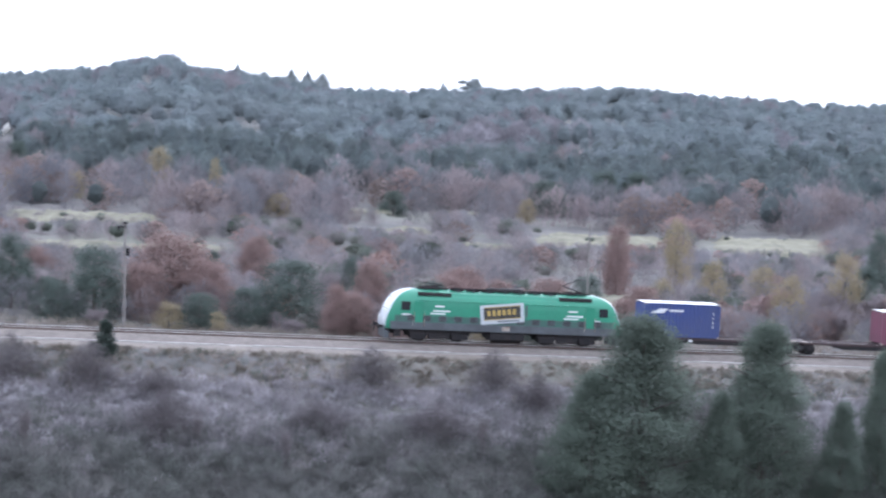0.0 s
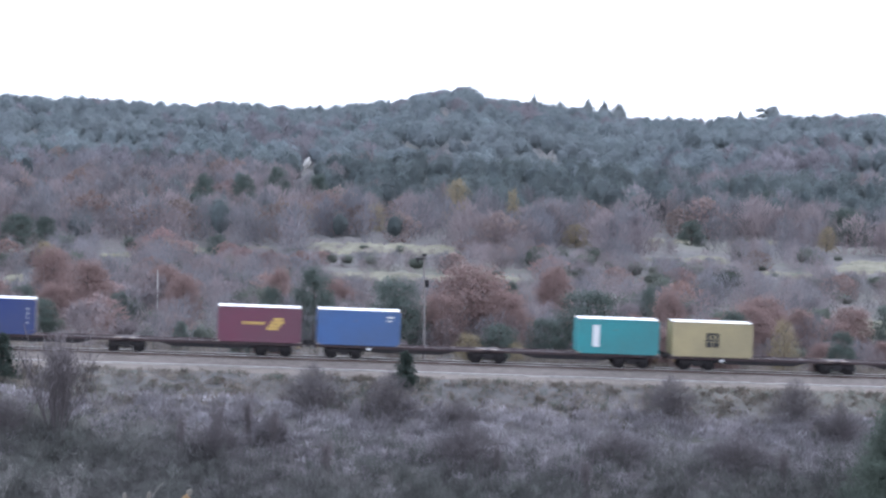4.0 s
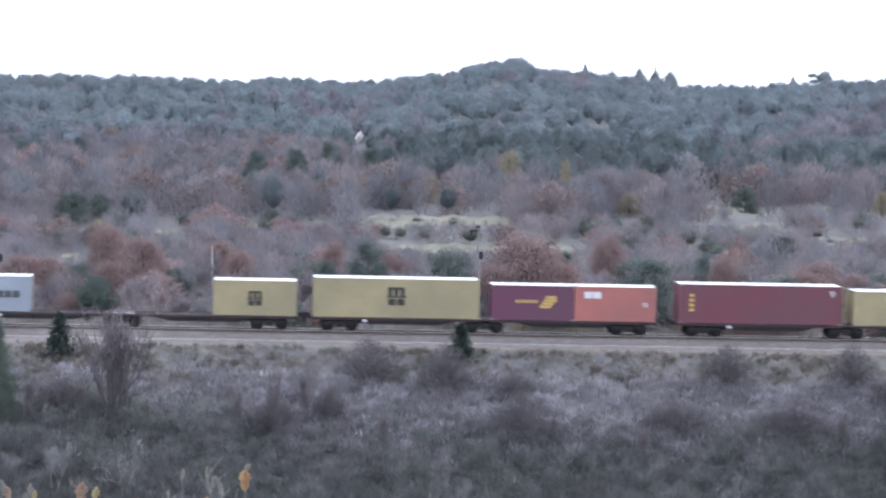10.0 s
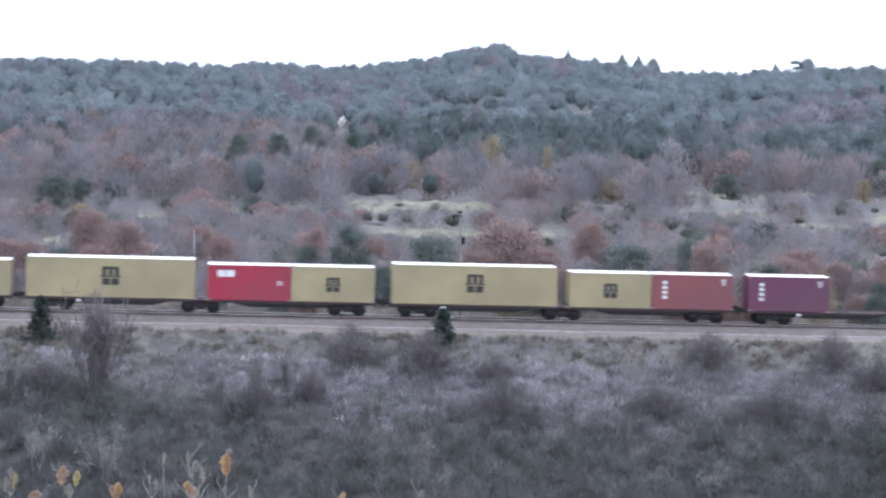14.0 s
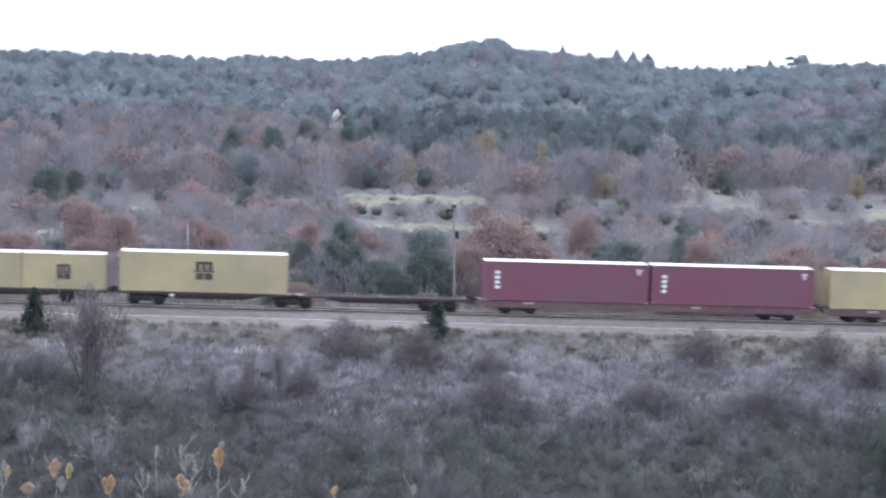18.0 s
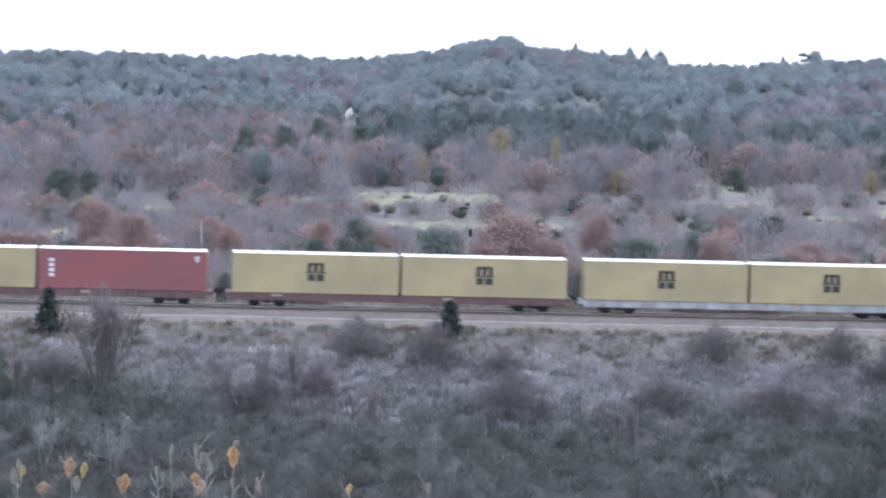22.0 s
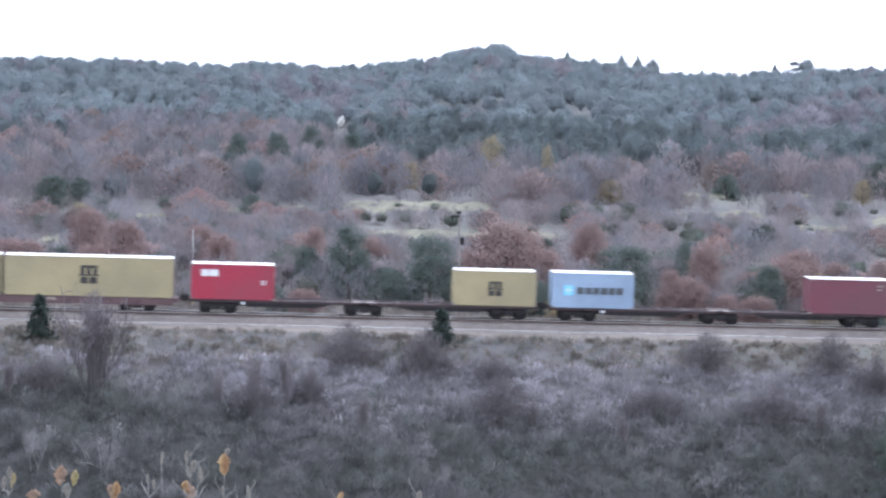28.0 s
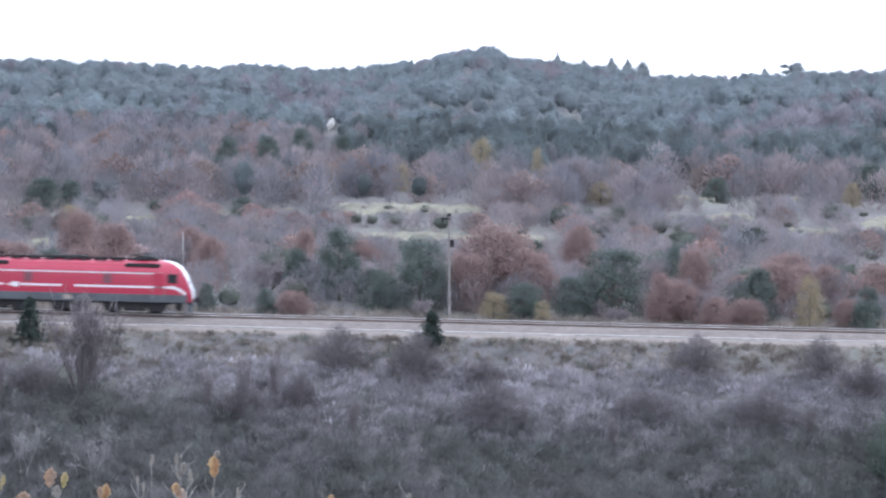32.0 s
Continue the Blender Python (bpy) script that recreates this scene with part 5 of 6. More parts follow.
# the growth close behind the line, a mixed row of small trees
for k in range(64):
    x = -46 + 2.0 * k + float(rng.uniform(-0.8, 0.8))
    y = 196.5 + 0.08 * x + float(rng.uniform(0, 26)) ** 1.0
    grow = min(1.0, 0.55 + 0.022 * (y - 196.5 - 0.08 * x))
    draw = float(rng.uniform(0, 1))
    h = float(rng.uniform(2.6, 4.4)) * grow
    if abs(x + 17) < 5 and y < 205:
        continue
    if draw < 0.36:
        stand(RUSSETS[k % 3], x, y, h, h * float(rng.uniform(0.9, 1.3)))
    elif draw < 0.5:
        stand(YELLOWS[k % 2], x, y, h, h * float(rng.uniform(0.7, 1.0)))
    elif draw < 0.66:
        stand(WIDE[k % 2], x, y, h * 1.05, h * float(rng.uniform(0.8, 1.1)))
    else:
        stand(BARES[k % 2], x, y, h * 1.1, h * float(rng.uniform(1.1, 1.5)))
for k in range(36):
    x, y = float(rng.uniform(-46, 80)), float(rng.uniform(215, 262))
    if not is_open(x / y, y + 0.05 * x):
        stand(BARES[k % 2], x, y + 0.05 * x, float(rng.uniform(2.2, 4.2)), float(rng.uniform(2.6, 4.6)))

# the hill's crest
for b, e, h, w in ((0.1365, 0.0036, 13.0, 12.0),):
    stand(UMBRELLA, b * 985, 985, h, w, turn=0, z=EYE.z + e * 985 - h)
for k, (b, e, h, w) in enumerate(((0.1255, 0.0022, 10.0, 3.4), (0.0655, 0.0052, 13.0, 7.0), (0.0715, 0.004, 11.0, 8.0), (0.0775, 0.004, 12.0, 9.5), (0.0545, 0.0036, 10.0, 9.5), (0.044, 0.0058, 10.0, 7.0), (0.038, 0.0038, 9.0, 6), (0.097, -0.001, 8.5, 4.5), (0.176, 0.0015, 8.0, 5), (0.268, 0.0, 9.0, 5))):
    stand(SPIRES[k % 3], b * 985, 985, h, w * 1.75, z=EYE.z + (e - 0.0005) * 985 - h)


def meadow(b0, b1, d0, d1):
    """A pale open meadow with an uneven edge, lying on the ground."""
    nb, nd = 110, 20
    t, q = np.meshgrid(np.linspace(-1, 1, nb), np.linspace(-1, 1, nd))
    rim = 1 - 0.25 * np.abs(wave(t * 40, q * 3, 26, d0)) - 0.35 * np.abs(wave(t * 40, q * 3, 9, b0 * 50))
    b, d = (b0 + b1) / 2 + (b1 - b0) / 2 * t, (d0 + d1) / 2 + (d1 - d0) / 2 * q * rim * np.sqrt(np.clip(1.02 - t ** 4, 0, 1))
    x, y = b * d, d
    v = np.stack([x.ravel(), y.ravel(), height(x, y).ravel() + 0.3 - 0.6 * np.maximum(np.abs(t), np.abs(q)).ravel() ** 8], 1)
    i = np.arange(nb * nd).reshape(nd, nb)
    f = np.stack([i[:-1, :-1].ravel(), i[:-1, 1:].ravel(), i[1:, 1:].ravel(), i[1:, :-1].ravel()], 1)
    tagged(arrays("meadow", v, f, M_FIELD, smooth=True), "pale dry stony meadow between the trees", "meadow", kind="structure")


for c in CLEAR:
    meadow(*c)


def scatter(n, b0, b1, d0, d1, keep_open=True):
    """Places on the ground between two bearings and two depths, more of them far off."""
    d = np.sqrt(rng.uniform(d0 * d0, d1 * d1, n))
    b = rng.uniform(b0, b1, n)
    ok = np.ones(n, bool)
    if keep_open:
        for c in CLEAR:
            ok &= ~((b > c[0]) & (b < c[1]) & (d > c[2] - 3 * np.sin(b * 300)) & (d < c[3] + 3 * np.sin(b * 410)))
        for c, free in [(c, 24) for c in DARK] + [(c, 34) for c in BRIGHT]:
            ok &= ~((np.abs(b - c[0]) * d < 0.45 * c[3] + 0.6) & (d > c[1] - free) & (d < c[1] + 2))
        ok &= ~((np.abs(b + 0.0445) < 0.005) & (d > 475) & (d < 590))
    return b[ok] * d[ok], d[ok], b[ok]


def lower_before_meadows(b, d, h):
    """Growth stays low just in front of the meadows, where it is browsed."""
    for c in CLEAR:
        h = np.where((b > c[0] - 0.002) & (b < c[1] + 0.002) & (d < c[2] + 4) & (d > c[2] - 50), np.minimum(h, 0.7 + 0.065 * np.maximum(c[2] - d, 0)), h)
    return h


def crowd(name, label, category, unit, xs, ys, hs, ws, material, spread=0.17, patch=0.0):
    """Many crowns in one mesh. unit: list of (corners, triangles, way that each corner looks or None) of a crown of unit size. patch: how far whole stretches differ in tone."""
    zs = height(xs, ys)
    out, tris, looks, base = [], [], [], 0
    tones, hues = [], []
    tone = np.clip(rng.normal(size=len(xs)) * spread + patch * wave(xs, ys, 48, 2.6) + 0.6 * patch * wave(xs, ys, 17, 0.6), -0.55, 0.7)
    hue = np.clip(rng.normal(size=len(xs)) * 0.008, -0.025, 0.025)
    which = rng.integers(0, len(unit), len(xs))
    turn = rng.uniform(0, 6.283, len(xs))
    for k, (u, f, look_way) in enumerate(unit):
        sel = np.where(which == k)[0]
        if not len(sel):
            continue
        c, s = np.cos(turn[sel])[:, None], np.sin(turn[sel])[:, None]
        w, h = ws[sel][:, None], hs[sel][:, None]
        p = np.stack([(u[None, :, 0] * c - u[None, :, 1] * s) * w + xs[sel][:, None], (u[None, :, 0] * s + u[None, :, 1] * c) * w + ys[sel][:, None], u[None, :, 2] * h + zs[sel][:, None] - 0.1], 2)
        out.append(p.reshape(-1, 3))
        if look_way is not None:
            e = look_way
            looks.append(np.stack([e[None, :, 0] * c - e[None, :, 1] * s, e[None, :, 0] * s + e[None, :, 1] * c, np.repeat(e[None, :, 2], len(sel), 0)], 2).reshape(-1, 3))
        tris.append((f[None] + (base + np.arange(len(sel)) * len(u))[:, None, None]).reshape(-1, 3))
        base += len(sel) * len(u)
        tones.append(np.repeat(tone[sel], len(u)))
        hues.append(np.repeat(hue[sel], len(u)))
    ob = tagged(arrays(name, np.concatenate(out), np.concatenate(tris), material, normals=np.concatenate(looks) if looks else None), label, category, kind="stuff")
    for key, values in (("tone", tones), ("hue", hues)):
        ob.data.attributes.new(key, "FLOAT", "POINT").data.foreach_set("value", np.concatenate(values).astype(np.float32))
    return ob


def quad_tris(n, base=0):
    q = np.arange(n)[:, None] * 4 + base
    return np.concatenate([q + np.array([[0, 1, 2]]), q + np.array([[0, 2, 3]])])


far_pine = [soft_crown(300, 0.075, 1, k, 0.7, 0.3, 11, core=c) for k, c in ((0.5, 0.8), (0.4, 0.76), (0.3, 0.8), (0.2, 0.78), (0.1, 0.8), (0.35, 0.84), (0.15, 0.74))]
far_bare = [brush_crown(330, 0.2, 0.16) for _ in range(6)]
mid_bare = [brush_crown(420, 0.17, 0.1) for _ in range(8)]
mid_leaf = [soft_crown(560, 0.058, 2, 0.05, 0.8, 0.1, 9, core=0.66) for _ in range(6)]
mid_pine = [soft_crown(560, 0.058, 2, p, 0.6, 0.2, 11, core=0.7) for p in (0.1, 0.25, 0.4, 0.5)]
mid_russet = [brush_crown(620, 0.085, 0.55, base=0.02, soft=0.62, rise=0.3) for _ in range(6)]
near_bare = [brush_crown(420, 0.15, 0.07, base=0.02) for _ in range(8)]

# the wooded hill: pines from an uneven lower edge upwards, bare wood below them and in a few gaps
PINE_EDGE = ([-0.25, -0.075, -0.05, -0.035, 0.0, 0.03, 0.06, 0.09, 0.13, 0.18, 0.37], [550, 545, 520, 455, 435, 412, 405, 415, 432, 402, 402])
GAPS = [(-0.056, 0.016, 700, 60), (0.15, 0.02, 600, 60), (0.106, 0.012, 510, 40), (0.118, 0.006, 540, 25), (0.04, 0.01, 860, 60), (0.17, 0.01, 690, 40)]


def pine_share(x, y, b):
    """How much of the wood is pine at a place."""
    edge = np.interp(b, *PINE_EDGE) + 16 * wave(x, y, 60, 1.5)
    gap = sum(np.exp(-((b - g[0]) / g[1]) ** 2 - ((y - g[2]) / g[3]) ** 2) for g in GAPS)
    return np.clip(0.5 + (y - edge) / 40, 0.02, 0.97) * np.clip(1 - gap - 0.3 * np.clip(wave(x, y, 95, 4.5) - 0.35, 0, 1), 0.04, 1)


x, y, b = scatter(5300, -0.25, 0.37, 535, 1030)
keep = rng.uniform(0, 1, len(x)) < pine_share(x, y, b)
far_h = 5.0 + 3.6 * rng.uniform(0, 1, len(x)) ** 1.5
crowd("pine_wood", "pine wood covering the hill, coloured pale and bluish for haze", "wood", far_pine, x[keep], y[keep], far_h[keep], far_h[keep] * rng.uniform(0.75, 1.2, keep.sum()), M_PINE_FAR, 0.06, 0.17)
crowd("bare_wood", "bare grey-mauve broad-leaved wood on the hill, blued for haze", "wood", far_bare, x[~keep], y[~keep], far_h[~keep] * 0.95, far_h[~keep] * 1.15, M_BARE_FAR, 0.08, 0.1)
x, y, b = scatter(2100, -0.25, 0.37, 345, 560)
h = 4.0 + 3.4 * rng.uniform(0, 1, len(x))
h = lower_before_meadows(b, y, h)
green = rng.uniform(0, 1, len(x)) < np.maximum(pine_share(x, y, b), 0.04 + 0.1 * (wave(x, y, 50, 0.3) > 0.45))
rust = ~green & (rng.uniform(0, 1, len(x)) < 0.5 * np.clip(wave(x, y, 62, 1.9) + 0.25 * wave(x, y, 20, 0.2) - 0.15, 0, 1) + 0.05)
plain = ~green & ~rust
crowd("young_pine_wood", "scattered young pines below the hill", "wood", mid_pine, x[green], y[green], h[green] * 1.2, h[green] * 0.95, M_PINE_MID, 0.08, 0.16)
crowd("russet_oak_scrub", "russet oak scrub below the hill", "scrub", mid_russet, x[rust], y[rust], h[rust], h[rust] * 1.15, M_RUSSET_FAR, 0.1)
grey = plain & (rng.uniform(0, 1, len(x)) + 0.2 * wave(x, y, 45, 5.1) > 0.6)
plain &= ~grey
crowd("bare_oak_scrub", "bare mauve-grey oak scrub below the hill", "scrub", mid_bare, x[plain], y[plain], h[plain], h[plain] * 1.15, M_BARE, 0.1, 0.14)
crowd("bare_ash_scrub", "bare bluish-grey ash scrub below the hill", "scrub", mid_bare, x[grey], y[grey], h[grey] * 1.1, h[grey] * 1.1, M_ASH, 0.1, 0.14)
x, y, b = scatter(2500, -0.24, 0.36, 200, 345)
h = 1.8 + 2.4 * rng.uniform(0, 1, len(x)) ** 1.4
h = lower_before_meadows(b, y, h)
rust = rng.uniform(0, 1, len(x)) + 0.2 * wave(x, y, 40, 2.3) > 0.96
ever = ~rust & (rng.uniform(0, 1, len(x)) + 0.25 * wave(x, y, 30, 4.4) > 0.86)
grey = ~rust & ~ever & (rng.uniform(0, 1, len(x)) + 0.25 * wave(x, y, 35, 1.1) > 0.6)
plain = ~(rust | ever | grey)
lift = 0.08 * x
crowd("bare_thicket", "bare mauve-grey thicket behind the track", "thicket", near_bare, x[plain], (y + lift)[plain], h[plain], h[plain] * 1.2, M_BARE, 0.12, 0.14)
crowd("ash_thicket", "bare bluish-grey thicket behind the track", "thicket", near_bare, x[grey], (y + lift)[grey], h[grey] * 1.1, h[grey] * 1.3, M_ASH, 0.12, 0.14)
crowd("evergreen_thicket", "dull green juniper thicket behind the track", "thicket", mid_leaf, x[ever], (y + lift)[ever], h[ever] * 0.9, h[ever] * 1.3, M_EVER, 0.12)
crowd("russet_thicket", "low russet oak thicket behind the track", "thicket", mid_russet, x[rust], y[rust] + 0.08 * x[rust], h[rust], h[rust] * 1.5, M_RUSSET, 0.12)

# low dark junipers dotted on the meadows
dots = np.concatenate([np.stack([rng.uniform(c[0], c[1], 5), rng.uniform(c[2], c[3], 5)], 1) for c in CLEAR[:9]])
h = rng.uniform(0.5, 1.1, len(dots))
crowd("juniper_scrub", "low dark junipers dotted over the pale meadows", "scrub", mid_leaf, dots[:, 0] * dots[:, 1], dots[:, 1], h, h * 2.1, M_EVER)

spots = np.concatenate([np.stack([rng.uniform(c[0], c[1], n), rng.uniform(c[2], c[3], n)], 1) for c in CLEAR if c[0] < 0.16 for n in [int((c[1] - c[0]) * c[2] * (c[3] - c[2]) / 8)]])
spots = spots[wave(spots[:, 0] * spots[:, 1], spots[:, 1], 14, 0.8) > -0.1]
h = rng.uniform(0.4, 1.3, len(spots))
crowd("meadow_brush", "low bare mauve brush on the pale meadows", "brush", near_bare, spots[:, 0] * spots[:, 1], spots[:, 1], h, h * 1.7, M_BARE, 0.12)

# a limestone outcrop in the wood
bm = bmesh.new()
bmesh.ops.create_icosphere(bm, subdivisions=3, radius=1.0)
for v in bm.verts:
    n = noise.noise(v.co * 2.3) * 0.6 + noise.noise(v.co * 5.0) * 0.3
    v.co = Vector((v.co.x * 0.85 + 0.25 * v.co.z, v.co.y * 0.7, v.co.z * 1.75)) * (0.68 + 0.8 * n)
outcrop = tagged(part("limestone_outcrop", bm, M_ROCK, None), "pale limestone outcrop in the wooded hillside", "rock")
outcrop.matrix_basis = pose(-0.0446 * 585, 585, EYE.z - 0.0243 * 585, 0, 12, 0) @ Matrix.Scale(1.15, 4)

# ---- the slope in front of the line ----
def on_slope(u, v):
    p = START + ALONG * u + ACROSS * v
    return p.x, p.y


for k, (u, v, h, w) in enumerate(((-8.2, -13.5, 3.1, 4.2), (-3.0, -14.5, 3.0, 3.6), (1.6, -21.4, 3.0, 4.4), (1.7, -16.1, 1.9, 2.5), (16.6, -13.8, 2.7, 4.0), (25.4, -13.8, 2.8, 3.7), (28.0, -16.3, 2.6, 3.2), (11.9, -20.2, 2.0, 4.6),
                                  (-11.0, -18.8, 1.9, 2.4), (-28.5, -18.4, 2.4, 4.4), (39.2, -19.7, 3.2, 3.0), (-14.7, -21.8, 3.0, 2.8),
                                  (20.0, -20.5, 2.4, 4.4), (31.0, -22.0, 2.8, 4.4), (44.0, -15.0, 2.6, 3.6), (35.5, -14.5, 2.4, 3.4))):
    stand(SCRUBS[k % 3], *on_slope(u, v), h * 1.12, w)
stand(bare_tree("bare_tree", "leafless many-stemmed tree with fine dark twigs on the slope", "tree", 9, 4, M_STEM, "", 0.2, 1100, None, 0.5, thick=0.013), *on_slope(-25.2, -18.9), 7.0, 7.0)
for u, v, h, w in ((-28.3, -29.2, 4.0, 3.0), (-24.0, -29.8, 4.4, 3.2), (14.0, -31.0, 3.4, 3.0), (30.0, -29.0, 3.2, 3.0)):
    stand(bare_tree("bare_sapling", "pale leafless sapling at the foot of the slope", "tree", 2, 4, M_PALEBARK, "pale saplings", 0.4, 220), *on_slope(u, v), h, w)
upright = [bare_tree("bare_sapling", "thin dark leafless sapling with upright stems on the slope", "tree", 3, 3, M_STEM, "dark saplings", 0.16, 500, None, 0.16, thick=0.013) for _ in range(2)]
for k, (u, v, h, w) in enumerate(((-14.6, -19.6, 4.2, 2.2), (-12.6, -19.2, 4.6, 2.4), (-10.9, -20.2, 3.8, 2.0), (-30.6, -21.0, 4.0, 3.0), (-17.0, -21.8, 3.4, 2.2), (3.6, -23.0, 3.0, 2.0), (22.5, -23.2, 3.2, 2.2), (9.0, -25.5, 3.4, 2.6), (-7.6, -24.0, 3.4, 2.4))):
    stand(upright[k % 2], *on_slope(u, v), h, w)
for k, (u, v, h, w) in enumerate(((-1.6, -10.4, 2.7, 3.0), (-29.4, -10.6, 3.0, 3.0))):
    stand(SPIKY, *on_slope(u, v), h, w)
for k, (u, v, h, w) in enumerate(((32.0, -27.7, 11.7, 15.5), (28.6, -28.5, 8.2, 10.0), (40.6, -27.3, 11.6, 11.0), (36.8, -30.0, 8.0, 6.0), (49.1, -26.8, 9.8, 5.6), (45.5, -29.0, 7.0, 5.5), (-32.8, -19.8, 6.3, 4.0), (55.0, -26.0, 9.0, 6.0))):
    stand(BIGPINES[k % 2], *on_slope(u, v), h, w)


def tuft(n, size, slim):
    """Upright blades of unit size."""
    q, r = rng.uniform(0, 6.283, n), 0.5 * np.sqrt(rng.uniform(0, 1, n))
    c = np.stack([r * np.cos(q), r * np.sin(q), rng.uniform(0.2, 0.7, n)], 1)
    return quads(c, size, slim, 0.75), quad_tris(n), None


shrub_unit = [brush_crown(170, 0.19, 0.09, base=0.02) for _ in range(5)]
weed_unit = [brush_crown(60, 0.3, 0.2, base=0.02) for _ in range(5)]
M_OLIVE = leafy("dark_grey_green_scrub", (0.112, 0.117, 0.11), 0.25, 0.12, (0.135, 0.131, 0.128), 0.6, 0.15)
M_HAZEL = leafy("lavender_bare_shrub", (0.21, 0.195, 0.208), 0.22, 0.12, (0.18, 0.165, 0.175), 0.6, 0.2)
M_STRAW = leafy("pale_lavender_straw", (0.36, 0.34, 0.362), 0.2, 0.2, (0.285, 0.268, 0.282), 1.0, 0.2)
bents = [tuft(26, 0.6, 0.06) for _ in range(8)]


def cover(name, label, n, v0, v1, h0, h1, material, gate, unit=bents, width=1.1):
    u, v = rng.uniform(-50, 85, n), rng.uniform(v0, v1, n)
    ok = gate(u, v) > rng.uniform(0, 1, n)
    u, v = u[ok], v[ok]
    x, y = START.x + u * ALONG.x + v * ACROSS.x, START.y + u * ALONG.y + v * ACROSS.y
    h = rng.uniform(h0, h1, len(x))
    return crowd(name, label, "grass" if "grass" in name else "brush", unit, x, y, h, h * width, material)


cover("dry_bents_grass", "lavender-grey dry grass covering the slope", 11000, -32, -11.5, 0.5, 1.2, M_BENT, lambda u, v: (1 - 0.9 * smooth(-12, -19, u) * smooth(-15, -18, v)) * np.clip(0.6 + 0.45 * wave(u, v, 13, 0.7) + 0.06 * (v + 22), 0.04, 1) * (1 - smooth(-15.5, -12.5, v) * 0.95))
cover("olive_grass", "dull olive-brown grass at the top of the slope", 12000, -15.5, -7.4, 0.2, 0.55, M_GRASS, lambda u, v: np.clip(0.6 + 0.4 * wave(u, v, 7, 1.7), 0.05, 1))
cover("low_scrub", "dark grey-green leafless scrub low on the slope", 5200, -39, -17, 0.8, 1.9, M_OLIVE, lambda u, v: np.clip(0.3 - 0.14 * (v + 20.5 - 5.0 * smooth(-12, -21, u)) + 0.35 * wave(u, v, 10, 2.2), 0.0, 1), shrub_unit, 1.2)
cover("bramble_grass", "dark grey-green grass and bramble at the foot of the slope", 9000, -42, -18.5, 0.5, 1.1, M_OLIVE, lambda u, v: np.clip(0.2 - 0.16 * (v + 20.5 - 5.0 * smooth(-12, -21, u)) + 0.3 * wave(u, v, 8, 1.2), 0.0, 1))
cover("bare_shrub", "lavender-grey leafless shrubs on the slope", 150, -27, -12, 0.8, 1.7, M_HAZEL, lambda u, v: np.clip(0.5 + 0.4 * wave(u, v, 12, 0.9), 0.05, 1), shrub_unit, 1.3)
cover("pale_bents_grass", "pale dry grass clumps on the slope", 12000, -23, -13.2, 0.4, 0.9, M_STRAW, lambda u, v: (1 - 0.9 * smooth(-12, -19, u) * smooth(-14, -17, v)) * np.clip(0.42 + 0.55 * wave(u, v, 5, 3.7) + 0.25 * wave(u, v, 21, 0.4), 0.0, 1) * (1 - 0.8 * smooth(-18.5, -22.5, v)))
cover("verge_grass", "dull mauve-brown grass behind the track", 4200, 3.2, 17, 0.35, 0.95, M_GRASS, lambda u, v: np.clip(0.75 + 0.3 * wave(u, v, 9, 2.9), 0.1, 1))
cover("dark_weeds", "small dark weeds along the slope edge", 1300, -13.5, -8.2, 0.35, 0.8, M_EVER, lambda u, v: np.clip(0.5 + 0.6 * wave(u, v, 8, 0.1), 0.05, 1), width=0.8)
M_TUSSOCK = leafy("dark_brown_green_tussock", (0.125, 0.108, 0.092), 0.25, 0.3, (0.16, 0.138, 0.12), 1.0, 0.15)
cover("dark_tussock", "low dark tussocks along the slope edge", 6500, -14.2, -8.2, 0.2, 0.6, M_TUSSOCK, lambda u, v: np.clip(0.12 + 0.75 * wave(u, v, 3.4, 0.9) + 0.45 * wave(u, v, 14, 2.1) + 0.06 * (v + 11), 0.02, 1), weed_unit, 1.5)


# ---- withered plants on the bank near the viewer ----
def curled_leaf(size, width, seed):
    """A dry leaf hanging from its stalk at the origin, cupped and ragged."""
    bm = bmesh.new()
    r, n, m = random.Random(seed), 9, 6
    bend, cup, twist = r.uniform(-0.9, 0.9), r.uniform(0.6, 1.5), r.uniform(-0.8, 0.8)
    rows = []
    for i in range(n + 1):
        q = i / n
        w = width * 0.5 * math.sin(math.pi * (0.06 + 0.9 * q)) ** 0.75 * (1 - 0.25 * q)
        c = Vector((bend * size * 0.3 * q * q, size * 0.16 * math.sin(q * 3), -size * q))
        row = []
        for j in range(m + 1):
            a = 2 * j / m - 1
            rag = 1 + 0.3 * math.sin(3.7 * i + seed) * abs(a) + r.uniform(-0.12, 0.12)
            p = Vector((a * w * rag, -w * cup * (1 - a * a) * 0.7 + r.uniform(-0.02, 0.02) * size, 0.05 * size * math.sin(9 * q + 3 * a)))
            p.rotate(Matrix.Rotation(twist * q, 3, "Z"))
            row.append(bm.verts.new(c + p))
        rows.append(row)
    for r0, r1 in zip(rows, rows[1:]):
        for j in range(m):
            bm.faces.new((r0[j], r0[j + 1], r1[j + 1], r1[j])).smooth = True
    bmesh.ops.solidify(bm, geom=bm.faces[:], thickness=0.0014)
    return bm


TONES = {"o": M_LEAF_DRY, "p": M_LEAF_PALE, "y": M_LEAF_GREEN, "k": M_LEAF_PEACH}


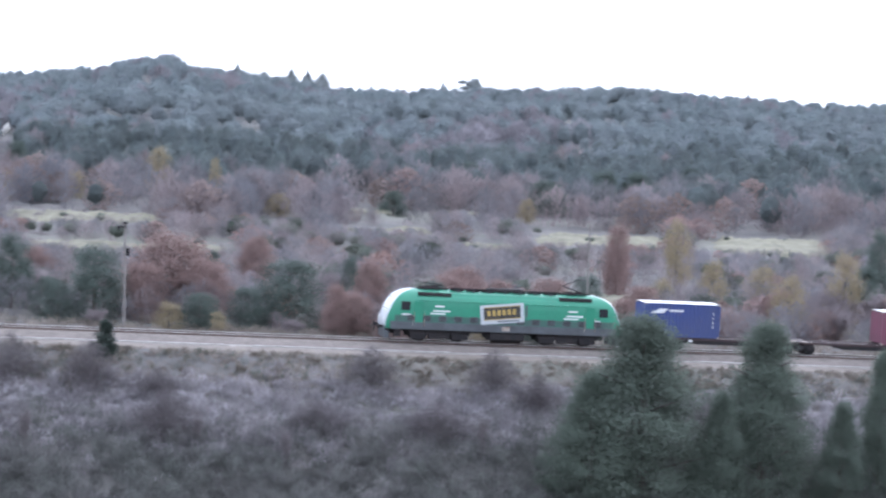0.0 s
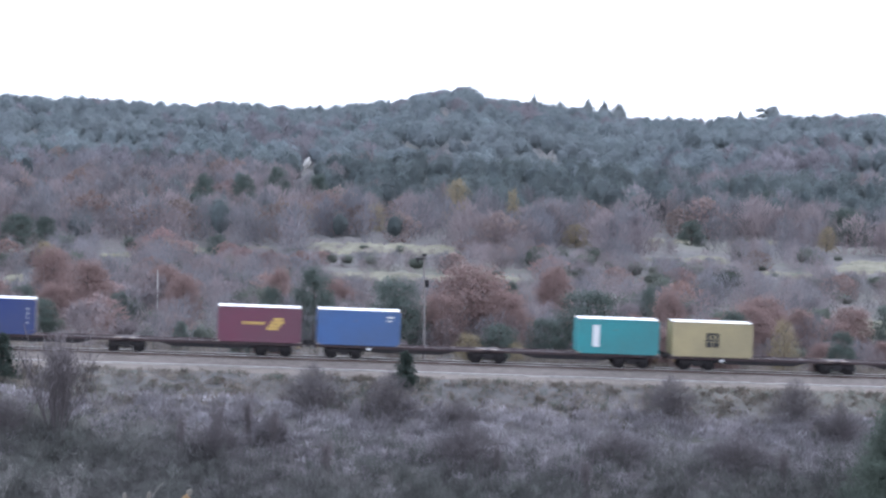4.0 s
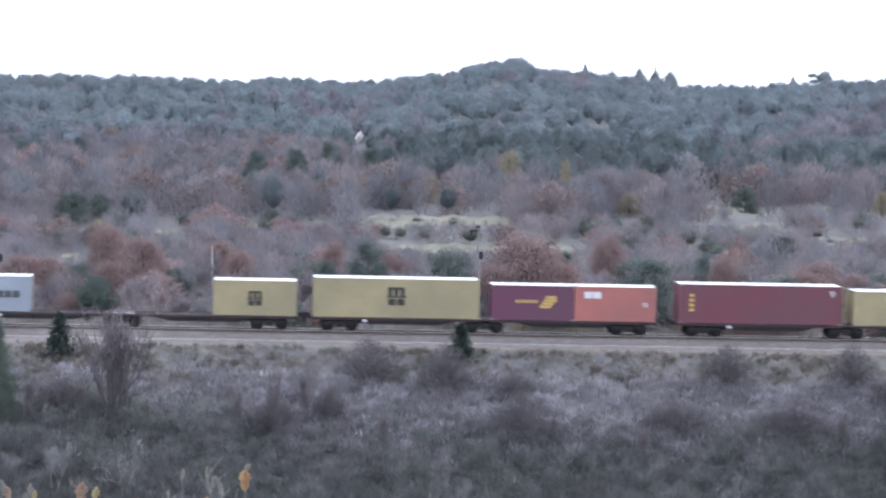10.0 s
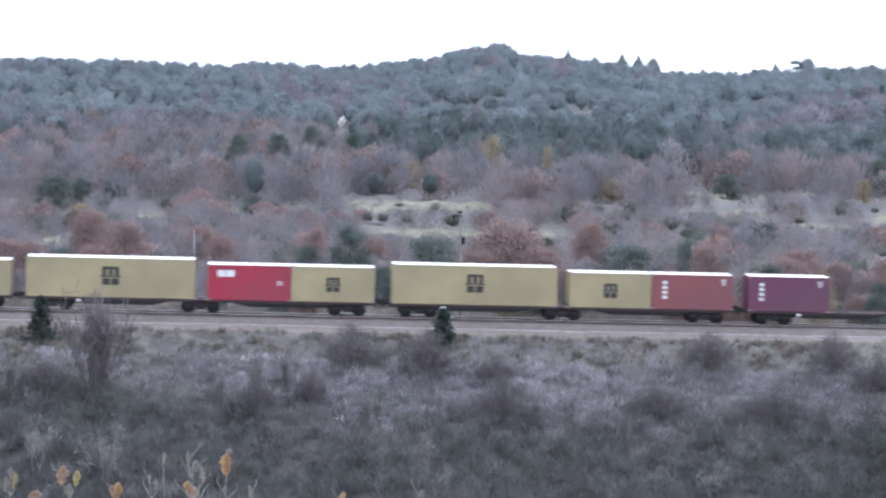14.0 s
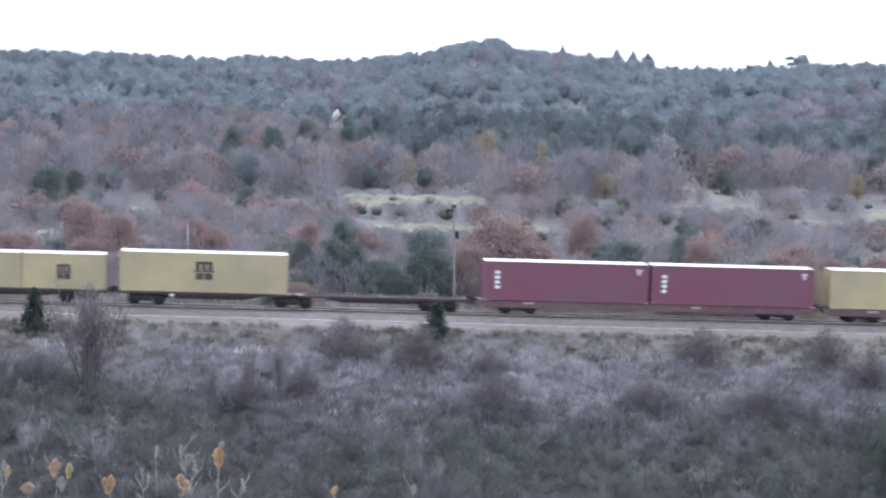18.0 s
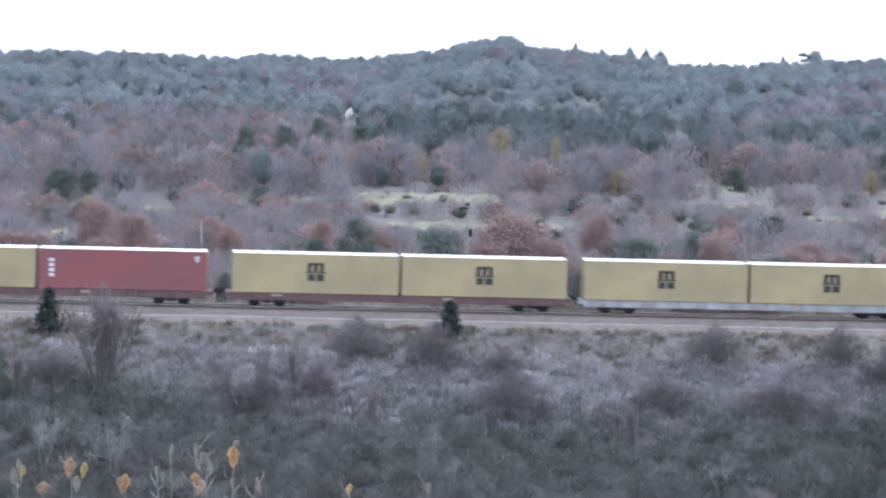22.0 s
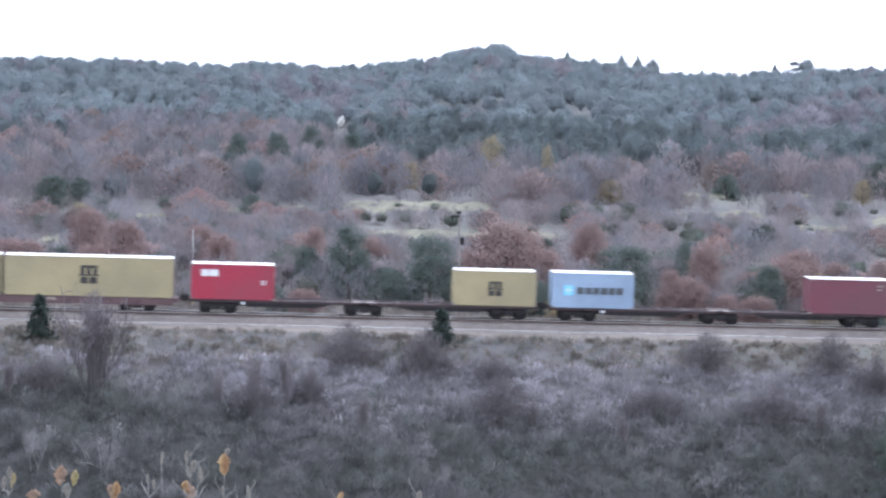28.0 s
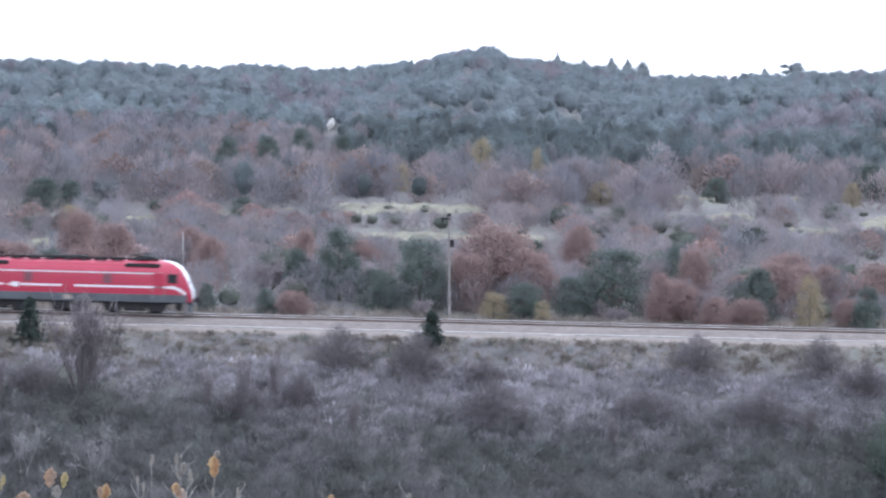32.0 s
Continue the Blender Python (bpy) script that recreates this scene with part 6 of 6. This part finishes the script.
def dry_weed(b, e, d, twigs, leaves, lean, seed):
    """A dead stem with side twigs and hanging leaves; its top at bearing b and fall e, d metres off. leaves: (aside, below the top, length, width, tone)."""
    r = random.Random(seed)
    x, y, top = b * d, d, EYE.z + e * d
    foot = float(height(x, y))
    h = top - foot
    thing = tagged(new("dry_weed"), "withered weed with pale twigs and curled hanging leaves on the bank", "plant", "withered weeds on the bank")
    thing.location = (x - lean * h, y, foot - 0.05)
    spine = [Vector((lean * h * q + 0.012 * math.sin(5 * q + seed) * (1 - q), 0.01 * math.sin(4 * q + seed), h * q + 0.05)) for q in (0, 0.3, 0.55, 0.75, 0.88, 1.0)]
    bm = bmesh.new()
    for k, (p, q) in enumerate(zip(spine, spine[1:])):
        tube(bm, p, q, 0.003 - 0.0004 * k, 0.0026 - 0.0004 * k, 6)
    for k in range(twigs):
        z = -0.012 - 0.13 * r.random()
        p = spine[-1] + Vector((lean * z, 0, z))
        way = 1 if k % 2 else -1
        q = p + Vector((way * r.uniform(0.012, 0.04), r.uniform(-0.02, 0.02), r.uniform(0.01, 0.05)))
        tip = q + Vector((way * r.uniform(-0.006, 0.016), 0, r.uniform(0.008, 0.03)))
        tube(bm, p, q, 0.0018, 0.0014, 5)
        tube(bm, q, tip, 0.0014, 0.0007, 5)
    part("stem", bm, M_LEAF_STALK, thing, "pale dry stem with side twigs")
    for k, (aside, below, size, wide, tone) in enumerate(leaves):
        at = spine[-1] + Vector((aside, -0.004, -below))
        stalk = one(tube, spine[-1] + Vector((0, 0, -below - 0.012)), at, 0.0014, 0.001, 5)
        part("leaf_stalk", stalk, M_LEAF_STALK, thing)
        leaf = part("leaf", curled_leaf(size, wide, seed * 7 + k), TONES[tone], thing, "withered curled leaf")
        leaf.location = at


WEEDS = [
    (-0.1542, -0.1614, 1, 0.0, ((-0.004, 0.0, 0.062, 0.044, "k"), (0.042, 0.014, 0.05, 0.03, "y"), (0.016, 0.056, 0.05, 0.034, "p"))),
    (-0.1655, -0.1712, 0, 0.02, ((0.0, 0.0, 0.04, 0.05, "k"),)),
    (-0.1331, -0.1680, 1, 0.01, ((0.0, 0.0, 0.06, 0.036, "o"), (-0.018, 0.008, 0.05, 0.03, "k"))),
    (-0.1152, -0.1560, 0, -0.02, ((0.006, 0.0, 0.04, 0.016, "p"),)),
    (-0.1035, -0.1552, 6, -0.03, ((-0.012, 0.0, 0.045, 0.018, "p"), (0.012, 0.03, 0.04, 0.024, "p"), (-0.006, 0.05, 0.04, 0.02, "p"))),
    (-0.1000, -0.1600, 4, 0.06, ((0.004, 0.01, 0.05, 0.016, "p"),)),
    (-0.0893, -0.1542, 1, 0.03, ((0.006, -0.004, 0.024, 0.026, "p"), (-0.006, 0.014, 0.072, 0.044, "o"))),
    (-0.1052, -0.1670, 2, 0.0, ((0.0, 0.0, 0.045, 0.036, "o"), (0.02, 0.02, 0.05, 0.04, "k"))),
    (-0.1205, -0.1645, 5, -0.05, ((0.0, 0.0, 0.028, 0.012, "p"), (0.02, 0.02, 0.03, 0.012, "p"))),
    (-0.1762, -0.1625, 3, 0.01, ((0.004, 0.0, 0.06, 0.024, "p"), (-0.012, 0.03, 0.05, 0.024, "p"), (0.02, 0.02, 0.05, 0.02, "y"))),
    (-0.0810, -0.1688, 2, 0.04, ((0.004, 0.0, 0.05, 0.014, "p"),)),
    (-0.0905, -0.1690, 3, -0.02, ((0.0, 0.0, 0.03, 0.014, "p"),)),
    (-0.0434, -0.1708, 1, 0.02, ((0.0, 0.0, 0.03, 0.024, "o"),)),
    (-0.0122, -0.1700, 1, 0.02, ((0.0, 0.0, 0.03, 0.02, "p"),)),
    (-0.1870, -0.1610, 2, 0.02, ((0.0, 0.0, 0.05, 0.03, "p"), (0.02, 0.02, 0.05, 0.03, "k"))),
]
for k, (b, e, twigs, lean, leaves) in enumerate(WEEDS):
    dry_weed(b, e, 8.0 + 0.35 * math.sin(2.3 * k), twigs, leaves, lean, k + 1)

M_SLEEPER = mat("dirty_brown_sleeper", (0.15, 0.13, 0.12), 0.95, 0.0, 0.25, 2.0, None, 15.0, 0.3)
# ---- concrete sleepers and trough lids, nearest the viewer ----
bm = bmesh.new()
box(bm, -0.13, 0.13, -1.28, 1.28, -0.34, -0.185, 0.03)
me = bpy.data.meshes.new("sleeper")
bm.to_mesh(me)
bm.free()
me.materials.append(M_SLEEPER)
for k in range(210):
    ob = new("sleeper", me)
    ob.parent = track
    ob.location = (-48 + 0.6 * k, 0, 0.0)
bm = bmesh.new()
box(bm, 0.01, 0.97, -4.06, -3.78, -0.48, -0.44, 0.01)
me = bpy.data.meshes.new("trough_lid")
bm.to_mesh(me)
bm.free()
me.materials.append(M_CONCRETE)
for k in range(126):
    if k % 17 in (5, 6) or 20 < k < 26:
        continue
    ob = new("trough_lid", me)
    ob.parent = trough
    ob.matrix_basis = pose(-48 + 0.99 * k, 0, float(rng.uniform(-0.006, 0.01)), 0, float(rng.uniform(-0.4, 0.4)), 0)


def motions():
    """The whole train runs along the line; its wheels turn with it."""
    for ob, u, z in MOVERS:
        walk(ob, [(t, on_line(u - s, 0, z)) for t, s in TRAVEL])
    ts, ss = [r[0] for r in TRAVEL], [r[1] for r in TRAVEL]
    beats = [(i / FPS, float(np.interp(i / FPS, ts, ss))) for i in range(32 * FPS + 1)]
    for ob, x, z, r in SPIN:
        walk(ob, [(t, pose(x, 0, z, 0, -math.degrees(s / r), 0)) for t, s in beats])


motions()
